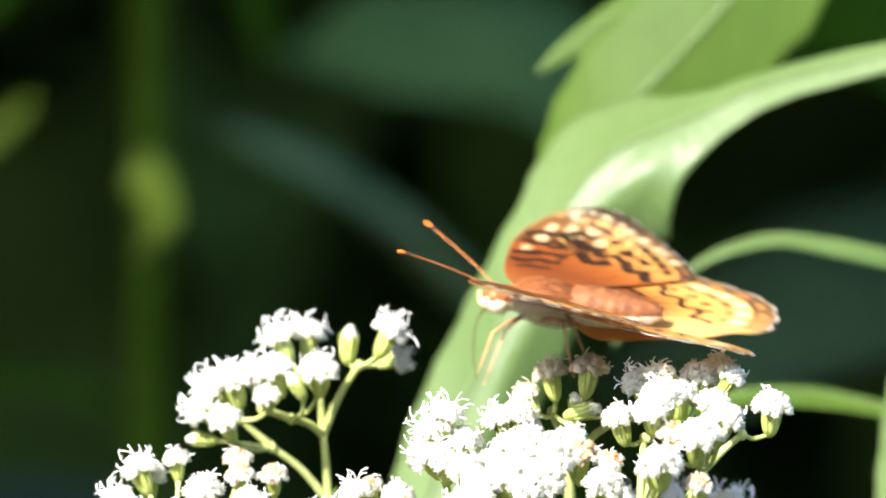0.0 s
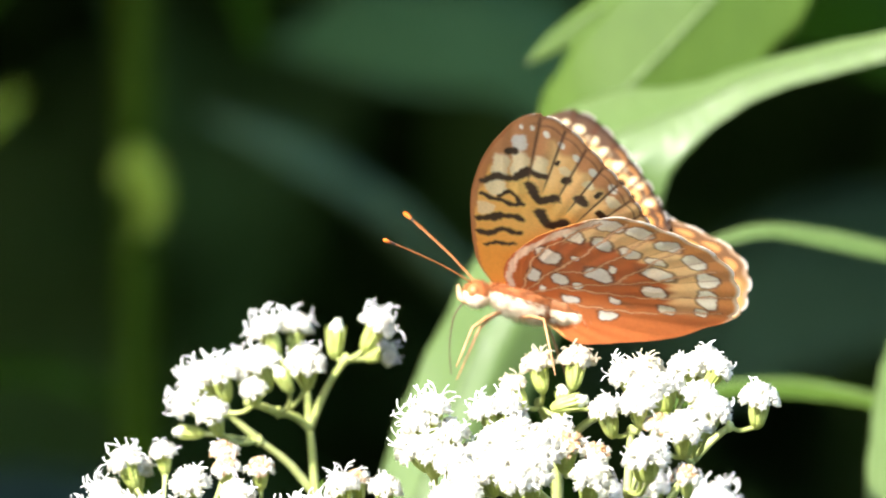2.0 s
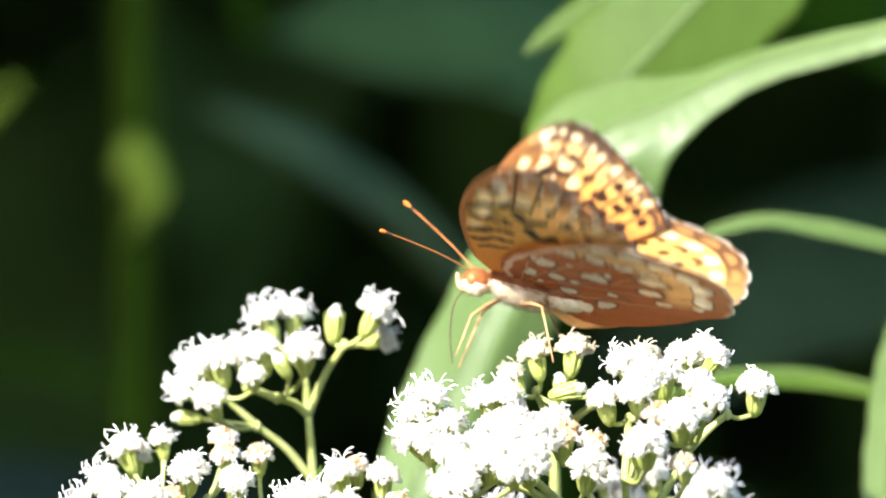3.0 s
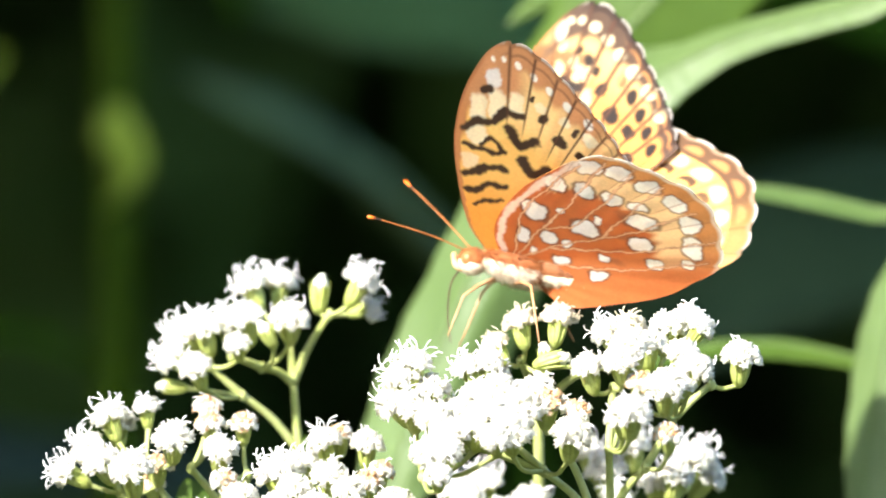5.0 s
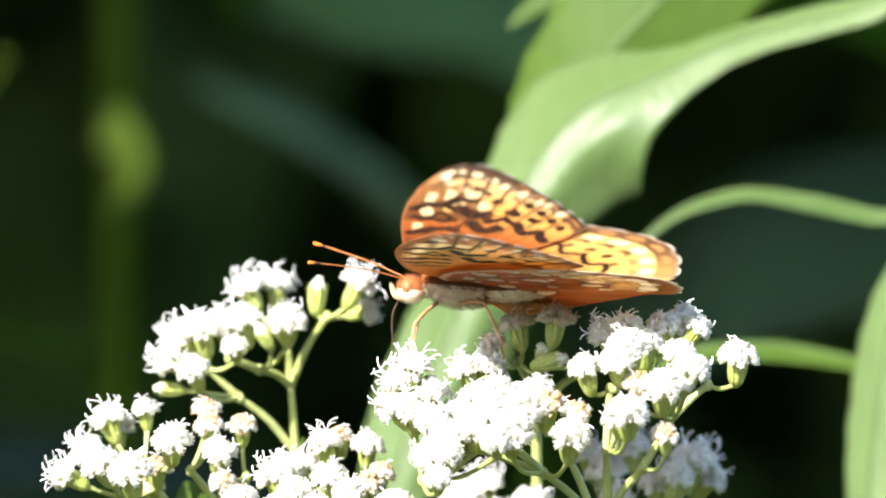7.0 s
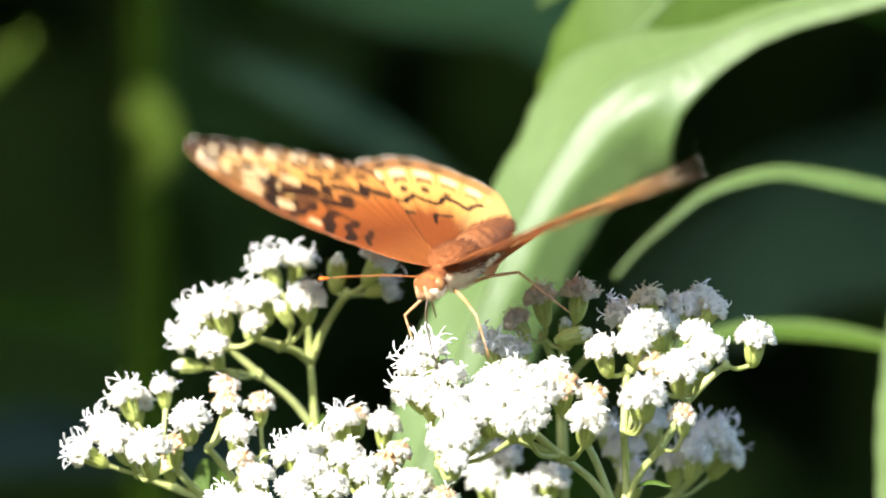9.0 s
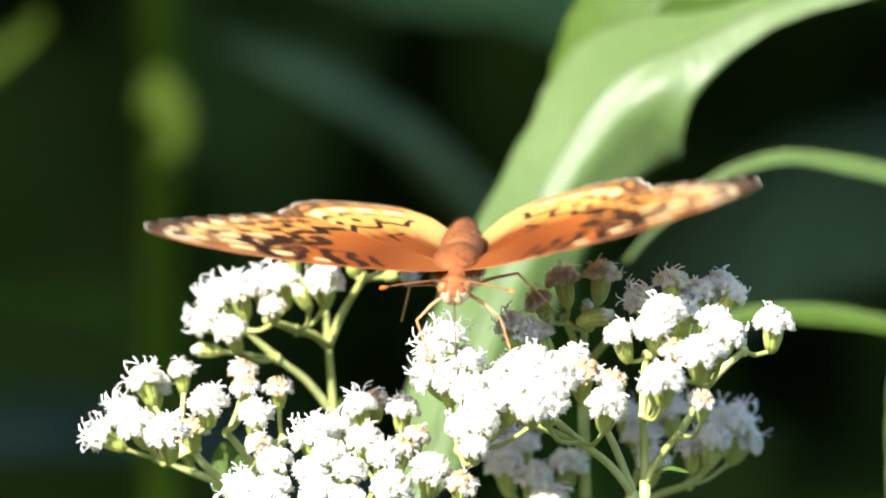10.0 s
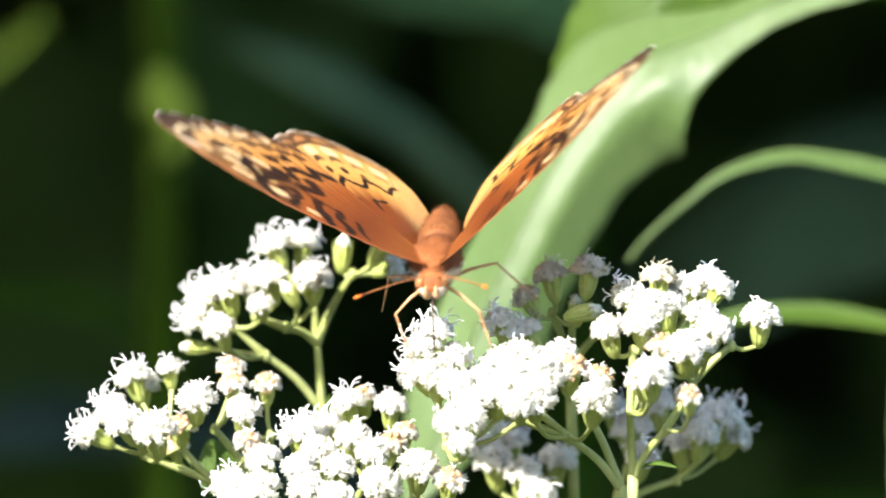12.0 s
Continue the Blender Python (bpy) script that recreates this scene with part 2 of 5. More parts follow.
def make_thicket():
    def place(r):
        y = 1.2 + 2.2 * r.random() ** 1.3
        half = 1.3 * math.sqrt(max(0.16, 1 - ((y - 2.3) / 1.2) ** 2)) * (1 + 0.25 * noise.noise(Vector((y * 3, 2, 7))))
        x = r.uniform(-half, half)
        top = 1.75 - 0.55 * (x / 1.3) ** 2 + 0.25 * noise.noise(Vector((x * 2.5, y * 2.5, 3)))
        return Vector((x, y, r.uniform(0.02, top)))
    ob = new("thicket", leaf_cloud("thicket", 9500, place, 0.15, M_DARK, 8))
    tagged(ob, "shaded dark green undergrowth behind the flowers", "undergrowth", kind="stuff")


make_thicket()


# ---- plants out of focus behind the flowers ----
TALL_LEAVES = (
    ('drape', 95, ((72.1, 39.8, 1.5), (62.5, 37.9, 2.5), (47.2, 34.1, 3.1), (37.6, 29.9, 4.6), (25, 24.4, 10.6), (16.6, 13.8, 7.6), (8.8, -0.8, 7.2), (2, -16.8, 7.3), (-2.2, -28.3, 4.6), (-5.3, -36, 0.3))),
    ('broad', 112, ((21.3, 14.7, 2.3), (21.8, 20.9, 8.8), (25.7, 29, 9.7), (35.6, 39.6, 10.4), (44.7, 49.8, 10.9), (52.2, 61.2, 6.4), (58.9, 71.3, 0.9))),
    ('small', 120, ((14.9, 35.7, 0.2), (17.6, 38.2, 1.2), (21.9, 41.3, 1.9), (28.1, 45.6, 2), (35.9, 50.6, 1.4), (44.5, 56.8, 0.6))),
    ('arch', 100, ((25.1, -1.7, 0.1), (28.5, 2.3, 0.25), (33.1, 6.5, 0.45), (37, 9.8, 0.85), (41.6, 11.9, 1.3), (47.7, 13.1, 1.6), (55.4, 12.1, 2), (63.9, 10.2, 2), (73.8, 7.8, 1.1))),
    ('lower', 105, ((30.1, -12, 0.6), (40.9, -8.6, 1.9), (49.4, -8, 2.5), (57.1, -8.9, 2.3), (64.8, -10.8, 1.7), (74.1, -13.9, 0.8))),
    ('edge', 90, ((73.4, 8.4, 1.5), (68.8, 2.3, 3.8), (65.7, -6.9, 4.7), (64.2, -17.6, 4.7), (63.1, -28.2, 3.8), (61.1, -40.5, 0.6))),
)


def make_tall_plant():
    """The plant with long drooping sunlit leaves, rooted beside the view."""
    root = new("tall_leafy_plant")
    root.location = (0.105, 0.112, 0)
    tagged(root, "tall plant with long arching sunlit green leaves", "plant")
    bm = bmesh.new()
    line = [Vector((0, 0, -0.02)), Vector((0.004, 0, 0.4)), Vector((-0.004, 0, 0.8)), Vector((-0.012, 0, 1.16))]
    tube(bm, glide(line, 6), 0.0028, 8)
    part("stem", bm, M_STEM, root)
    faces = {"drape": (-0.15, -0.75, 0.65), "broad": (-0.45, -0.6, -0.35), "small": (-0.2, -0.9, 0.3), "arch": (0.0, -0.55, 0.83), "lower": (0, -0.5, 0.86), "edge": (-0.5, -0.8, 0.3)}
    for i, (kind, depth, pts) in enumerate(TALL_LEAVES):
        line = [at(x, z, depth) - Vector(root.location) for x, z, h in pts]
        if kind in ("broad", "small"):
            line.append(Vector((-0.012, 0, 1.14)))
        elif kind == "lower":
            line.append(Vector((0, 0, 0.972)))
        elif kind == "arch":
            line.append(Vector((0, 0, 0.99)))
        else:
            line.insert(0, Vector((-0.006, 0, line[0].z - 0.004)))
        hs = [h / 1000 for x, z, h in pts]
        hs = hs + [0.0008] if len(line) > len(hs) and kind in ("broad", "small", "lower", "arch") else [0.0008] + hs
        fine = glide(line, 6)
        half = [v.x for v in glide([Vector((h, 0, 0)) for h in hs], 6)]
        bm = bmesh.new()
        blade(bm, fine, [max(h, 0.0002) for h in half], Vector(faces[kind]).normalized(), fold=0.10, seed=i, wave=0.025, across=8, flap=(0.40, 0.92, 0.70) if kind == "drape" else None)
        # shade of the broad, small, lower and arch leaves is put into their colour
        leaf = part("leaf", bm, M_MIDGREEN if kind in ("broad", "small", "lower") else M_ARCH if kind == "arch" else M_TALL, root)
        bm = bmesh.new()
        f = Vector(faces[kind]).normalized() * 0.0002
        tube(bm, [p + f for p in fine], [0.0002 + 0.01 * h for h in half], 5)
        part("midrib", bm, M_VEIN, leaf)


make_tall_plant()


def make_blurred_plants():
    """Stalks and broad leaves further back in the shade."""
    def plant(name, label, category, foot, stalk, radius, mat, leaves):
        root = new(name)
        root.location = foot
        tagged(root, label, category)
        bm = bmesh.new()
        o = Vector(foot)
        tube(bm, glide([Vector(p) - o for p in stalk], 8), radius, 8)
        part("stalk", bm, mat, root)
        for k, (pts, halves, face, m) in enumerate(leaves):
            bm = bmesh.new()
            line = glide([Vector(p) - o for p in pts], 8)
            half = [v.x for v in glide([Vector((h, 0, 0)) for h in halves], 8)]
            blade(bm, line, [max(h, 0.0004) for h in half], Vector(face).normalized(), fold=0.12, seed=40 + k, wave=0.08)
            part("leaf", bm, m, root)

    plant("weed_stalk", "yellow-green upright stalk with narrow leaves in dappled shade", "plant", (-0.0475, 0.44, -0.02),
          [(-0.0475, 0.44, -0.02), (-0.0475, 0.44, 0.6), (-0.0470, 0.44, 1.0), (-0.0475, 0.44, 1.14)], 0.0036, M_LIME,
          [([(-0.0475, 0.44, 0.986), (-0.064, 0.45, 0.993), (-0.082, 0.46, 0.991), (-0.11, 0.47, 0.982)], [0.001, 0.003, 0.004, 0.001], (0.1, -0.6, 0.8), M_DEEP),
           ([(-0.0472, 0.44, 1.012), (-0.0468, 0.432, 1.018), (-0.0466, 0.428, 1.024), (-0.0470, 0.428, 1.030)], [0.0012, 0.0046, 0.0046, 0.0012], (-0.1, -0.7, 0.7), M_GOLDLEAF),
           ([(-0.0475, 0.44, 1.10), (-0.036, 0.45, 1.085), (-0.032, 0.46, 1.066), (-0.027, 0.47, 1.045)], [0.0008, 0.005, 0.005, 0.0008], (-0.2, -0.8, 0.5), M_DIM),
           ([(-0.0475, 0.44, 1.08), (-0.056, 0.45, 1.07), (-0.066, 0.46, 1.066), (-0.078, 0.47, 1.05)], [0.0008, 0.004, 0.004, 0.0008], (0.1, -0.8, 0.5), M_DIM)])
    plant("weed_stalk", "yellow-green stalk with one bright narrow leaf", "plant", (-0.116, 0.46, -0.02),
          [(-0.116, 0.46, -0.02), (-0.115, 0.46, 0.5), (-0.115, 0.46, 0.989), (-0.114, 0.46, 1.033)], 0.0024, M_LIME,
          [([(-0.115, 0.46, 0.9945), (-0.092, 0.46, 1.020), (-0.077, 0.46, 1.031), (-0.067, 0.46, 1.0395)], [0.0006, 0.0012, 0.0026, 0.0011], (0.1, -0.7, 0.7), M_GOLDLEAF)])
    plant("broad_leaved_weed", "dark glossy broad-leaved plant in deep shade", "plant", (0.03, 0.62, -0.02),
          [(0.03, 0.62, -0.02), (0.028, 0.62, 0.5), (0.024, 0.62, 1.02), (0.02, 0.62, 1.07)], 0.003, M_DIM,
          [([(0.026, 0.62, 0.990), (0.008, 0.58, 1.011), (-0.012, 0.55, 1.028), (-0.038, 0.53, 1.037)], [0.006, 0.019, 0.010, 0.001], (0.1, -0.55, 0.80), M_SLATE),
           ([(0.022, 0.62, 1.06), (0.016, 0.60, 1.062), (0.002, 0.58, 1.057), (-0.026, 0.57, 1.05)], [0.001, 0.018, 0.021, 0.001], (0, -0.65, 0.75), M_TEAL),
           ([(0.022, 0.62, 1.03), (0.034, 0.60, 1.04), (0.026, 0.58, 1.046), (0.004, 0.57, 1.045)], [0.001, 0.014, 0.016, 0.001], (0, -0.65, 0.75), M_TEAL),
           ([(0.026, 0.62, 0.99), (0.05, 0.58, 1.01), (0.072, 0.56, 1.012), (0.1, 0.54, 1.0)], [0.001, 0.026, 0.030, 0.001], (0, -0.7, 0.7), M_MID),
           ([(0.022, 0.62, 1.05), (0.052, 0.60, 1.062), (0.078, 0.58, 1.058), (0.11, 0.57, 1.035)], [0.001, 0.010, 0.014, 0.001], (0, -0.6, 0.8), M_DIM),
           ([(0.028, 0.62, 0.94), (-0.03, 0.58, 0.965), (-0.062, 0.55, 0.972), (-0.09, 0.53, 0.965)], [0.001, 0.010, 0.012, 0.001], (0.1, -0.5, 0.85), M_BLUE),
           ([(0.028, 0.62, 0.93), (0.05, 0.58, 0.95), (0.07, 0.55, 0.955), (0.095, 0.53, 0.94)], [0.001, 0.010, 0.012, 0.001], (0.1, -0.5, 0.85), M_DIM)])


make_blurred_plants()


# ---- white snakeroot ----
CLUSTERS = {}
# heads of the left spray: x, z, y, size, lean, tip, kind; then the forks of its stem: x, z, y, fork below
CLUSTERS['left'] = (
    [(-22.3, 1.4, 20, 1, -25, 10, 's'), (-18.2, 1.7, 24, 1, 5, 10, 's'), (-16.8, -2.8, 12, 1.05, 0, 60, 'f'), (-13.0, 1.5, 18, 0.95, 4, 15, 'b'), (-7.5, 2.0, 16, 1.0, 28, 20, 's'), (-6.5, -1.8, 21, 0.75, 72, 15, 's'), (-22.8, -2.7, 15, 1.05, -15, 35, 'f'), (-23.6, -6.3, 11, 0.8, -10, 65, 'f'), (-25.2, -3.5, 19, 1, -15, 30, 's'), (-28, -4.3, 14, 1, -15, 30, 's'), (-30.8, -4.9, 16, 1.05, -35, 25, 's'), (-32.5, -8.1, 13, 1, -60, 25, 's'), (-29, -9.2, 9, 0.9, -20, 50, 'f')]
    + [(-33.2, -12.0, 15, 0.8, -85, 10, 'b'), (-20.3, -4.3, 11, 0.8, -30, 45, 'b')],
    [(-14.6, -41.6, 26, -1), (-15.6, -20.3, 23, 0), (-16.3, -11.6, 21, 1), (-16.7, -6.8, 20, 2), (-22.8, -13.7, 18, 1), (-26.8, -10.1, 16, 4), (-20.3, -10.1, 18, 2), (-11.6, -3.2, 18, 2), (-24.2, -8.6, 16, 6)])
# heads of the lowleft spray: x, z, y, size, lean, tip, kind; then the forks of its stem: x, z, y, fork below
CLUSTERS['lowleft'] = (
    [(-39.9, -15.4, 2, 1.05, -20, 20, 's'), (-38.6, -16.4, 7, 1, 0, 25, 'f'), (-42.7, -19.5, 2, 1.05, -45, 25, 's'), (-45.4, -22.6, -1, 1, -60, 20, 's'), (-36.8, -21.9, -8, 1.25, -10, 55, 'f'), (-40.9, -21, -3, 1.1, -30, 45, 'f'), (-35, -14.3, 4, 0.8, -5, 20, 'f'), (-31.4, -18.1, -6, 1.05, 0, 60, 'f'), (-27.2, -14.3, 2, 0.85, 0, 25, 't'), (-26.9, -16.3, -2, 0.85, -5, 45, 't'), (-25.4, -19.6, -6, 0.95, 5, 60, 'f'), (-22.6, -16.4, 2, 0.85, 0, 45, 't'), (-24.9, -23.5, -8, 0.8, 0, 75, 't')]
    + [(-33.3, -21.6, -1, 0.85, 0, 40, 't'), (-34.4, -24, 2, 0.8, -10, 40, 't')],
    [(-20.5, -41, 7, -1), (-22.6, -31.6, 6, 0), (-29.8, -29.4, 4, 1), (-38, -26.1, 2, 2), (-29, -22.9, 2, 1), (-34.7, -22.9, 0, 2), (-21.9, -23.7, 4, 1)])
# heads of the middle spray: x, z, y, size, lean, tip, kind; then the forks of its stem: x, z, y, fork below
CLUSTERS['middle'] = (
    [(-27.2, -28.6, -18, 1.1, -25, 45, 's'), (-23, -25.5, -14, 1, -15, 40, 'f'), (-23.3, -29.1, -20, 1.1, -10, 60, 'f'), (-26.3, -31, -22, 1, -15, 60, 'f'), (-18.8, -22.6, -8, 1, -20, 30, 's'), (-16.9, -22, -4, 1, 0, 30, 's'), (-14, -21.3, -2, 0.9, 5, 25, 's'), (-15.9, -24.5, -12, 1, -5, 50, 'f'), (-11.5, -22.8, -12, 1, 0, 40, 'f'), (-9.1, -24.7, -16, 1, 5, 55, 'f'), (-13.2, -26.5, -18, 1, 0, 60, 'f'), (-17.2, -29.2, -22, 1, -5, 65, 'f'), (-13.7, -30.1, -24, 1.05, 0, 70, 'f')]
    + [(-8, -28.5, -22, 1.15, 5, 70, 'f'), (-6.7, -23.8, -10, 0.85, 10, 40, 't'), (-3.1, -26.4, -20, 1.15, 5, 60, 'f'), (0.8, -28.1, -20, 0.9, 10, 55, 't'), (-4.9, -22.4, -8, 0.8, 10, 30, 't'), (-10.3, -17.9, 0, 0.8, -5, 25, 't'), (-12.3, -18.5, -4, 0.9, -10, 35, 's'), (-6.7, -18.9, -2, 0.9, 5, 35, 'f'), (-18.3, -26.5, -18, 0.9, -10, 55, 'f')],
    [(-12.4, -45.7, -4, -1), (-13.2, -37.1, -4, 0), (-21.6, -34.1, -12, 1), (-16, -30.5, -10, 1), (-9.5, -29.1, -10, 1), (-3.1, -31.3, -10, 1), (-11.8, -21.4, -1, 4), (-6.7, -25, -4, 5)])
# heads of the centre spray: x, z, y, size, lean, tip, kind; then the forks of its stem: x, z, y, fork below
CLUSTERS['centre'] = (
    [(-2.8, -11.2, -19, 1.1, -20, 25, 's'), (-1.3, -9.5, -19, 1, -5, 20, 's'), (-3.7, -14.4, -19, 1.1, -35, 40, 's'), (-1.1, -14.8, -20, 1.15, -5, 60, 'f'), (1.5, -16.3, -22, 1.1, 0, 60, 'f'), (0.8, -20.7, -26, 1.05, -10, 60, 's'), (3.2, -20.3, -26, 1, 5, 60, 'f'), (2.2, -23.4, -30, 0.8, 0, 70, 'f'), (4.7, -15.5, -18, 1.1, 0, 50, 'f'), (6.8, -17.2, -24, 1.1, 0, 60, 'f'), (6.8, -13.4, -16, 1, 5, 40, 'f'), (9.6, -12.7, -18, 1.15, 0, 40, 'f'), (8.5, -15.4, -24, 1.15, 0, 60, 'f')]
    + [(11.3, -17.5, -26, 1.1, 0, 70, 'f'), (12.4, -14.8, -22, 1.15, 5, 55, 'f'), (9.2, -18.6, -28, 0.9, -5, 75, 'f'), (14.6, -12.3, -16, 1, 10, 40, 'f'), (16, -14.1, -20, 1, 10, 50, 't'), (18.7, -17.9, -26, 1.2, 5, 60, 'f'), (19.5, -15.1, -20, 0.85, 10, 50, 't'), (7.9, -9.6, -8, 0.9, 0, 15, 's'), (1.1, -12.7, -19, 1, 0, 35, 'f'), (3.6, -18.3, -24, 1, 0, 60, 'f')],
    [(22.6, -45.6, -6, -1), (22.6, -29.9, -7, 0), (15.7, -23.7, -12, 1), (6.1, -20.5, -15, 2), (10.4, -19.1, -14, 2), (16.8, -18.4, -12, 1), (0.4, -24.7, -16, 3), (-0.3, -17, -12, 3), (4.7, -17, -10, 3)])
# heads of the right spray: x, z, y, size, lean, tip, kind; then the forks of its stem: x, z, y, fork below
CLUSTERS['right'] = (
    [(20.3, -9.2, -22, 1, -15, 30, 'f'), (22.8, -4.9, -12, 1, -25, 25, 's'), (25.8, -6.3, -24, 1.15, -5, 45, 'f'), (28.1, -6, -14, 1, 0, 35, 'f'), (24.2, -8.4, -26, 0.95, -10, 50, 'f'), (30.6, -4.1, -12, 1.05, 5, 25, 'f'), (33.2, -3.1, -10, 1.05, 10, 20, 'f'), (34.9, -4.2, -14, 0.85, 35, 30, 'f'), (32.1, -7.3, -24, 1, 10, 45, 'f'), (33.8, -9.1, -28, 1, 15, 50, 'f'), (30, -11.5, -30, 1.1, 0, 60, 'f'), (32.1, -10.8, -28, 0.9, 10, 55, 'f'), (26.8, -11.2, -26, 0.85, 0, 40, 't')]
    + [(25.6, -14.6, -34, 1.1, 0, 60, 'f'), (24.3, -15.4, -28, 0.8, -10, 40, 'f'), (30.2, -17.5, -32, 0.8, -5, 50, 't'), (39.7, -7.6, -20, 1.05, 5, 35, 'f')],
    [(24.2, -45.4, -12, -1), (23.8, -28.3, -16, 0), (23.4, -20.4, -20, 1), (28, -22.6, -20, 1), (31.9, -15.8, -20, 3), (36.1, -12.1, -20, 4), (23.8, -12.7, -20, 2), (27.7, -12, -18, 2), (31.2, -8.4, -19, 4)])
# heads of the back spray: x, z, y, size, lean, tip, kind; then the forks of its stem: x, z, y, fork below
CLUSTERS['back'] = (
    [(13.3, -2.4, -3, 0.95, -12, 10, 'w'), (18.4, -1.7, -5, 0.95, 8, 10, 'w'), (10.2, -5.3, -3, 0.8, -30, 15, 'w'), (6.7, -8.2, -9, 0.85, -20, 25, 's'), (10.2, -9.6, -5, 0.9, -30, 10, 's'), (18.9, -7.2, -7, 0.95, 75, 5, 'b'), (27, -2.6, -15, 1, 5, 15, 'w'), (16.6, -6.0, -2, 0.8, -5, 10, 'b')],
    [(17.3, -46.8, 29, -1), (16.3, -14.5, 13, 0), (13.8, -8.2, 1, 1), (16.6, -7.4, 1, 1), (23.9, -8.5, -7, 1)])
# heads of the low spray: x, z, y, size, lean, tip, kind; then the forks of its stem: x, z, y, fork below
CLUSTERS['low'] = (
    [(6.2, -26.4, 18, 1.15, -10, 30, 'f'), (10.2, -27.9, 16, 1.2, 5, 40, 'f'), (4.4, -24.7, 20, 1, -20, 30, 's'), (8.5, -24, 24, 1.1, -5, 20, 's'), (12, -30.4, 14, 1.1, 10, 40, 'f'), (14.6, -26.1, 18, 1.1, 10, 30, 'f'), (35.7, -20.6, 18, 1.2, 20, 25, 's'), (33, -22.7, 14, 1.1, 10, 35, 's'), (27.4, -19.2, 20, 1.1, -10, 20, 's'), (24.1, -22.1, 20, 1.1, -10, 25, 's'), (21.6, -20, 22, 1, -15, 20, 's'), (25.5, -25.7, 16, 1, 10, 35, 's'), (30.5, -23.9, 16, 1, 0, 35, 'f')]
    + [(37.5, -23.2, 20, 1, 35, 30, 's')],
    [(22.3, -46.6, 22, -1), (21.9, -33.4, 20, 0), (10.6, -33.3, 18, 1), (30.2, -29.7, 18, 1), (34.6, -25.4, 18, 3), (23.7, -28.3, 20, 1)])

def star_floret(bm, base, way, r, rng, mat=0):
    """A five-lobed trumpet floret."""
    q = way.to_track_quat("Z", "Y").to_matrix() @ Matrix.Rotation(rng.uniform(0, 6), 3, "Z")
    mid = bm.verts.new(base + q @ Vector((0, 0, r * 0.5)))
    inner, outer = [], []
    for k in range(5):
        a = 2 * math.pi * k / 5
        b = a + math.pi / 5
        inner.append(bm.verts.new(base + q @ Vector((math.cos(b) * r * 0.42, math.sin(b) * r * 0.42, r * 0.75))))
        lift = r * rng.uniform(0.75, 1.15)
        outer.append(bm.verts.new(base + q @ Vector((math.cos(a) * r, math.sin(a) * r, lift))))
    foot = bm.verts.new(base - way * r * 1.6)
    for k in range(5):
        for f in ((mid, inner[k - 1], outer[k]), (mid, outer[k], inner[k]), (foot, outer[k], inner[k - 1]), (foot, inner[k], outer[k])):
            bm.faces.new(f).material_index = mat


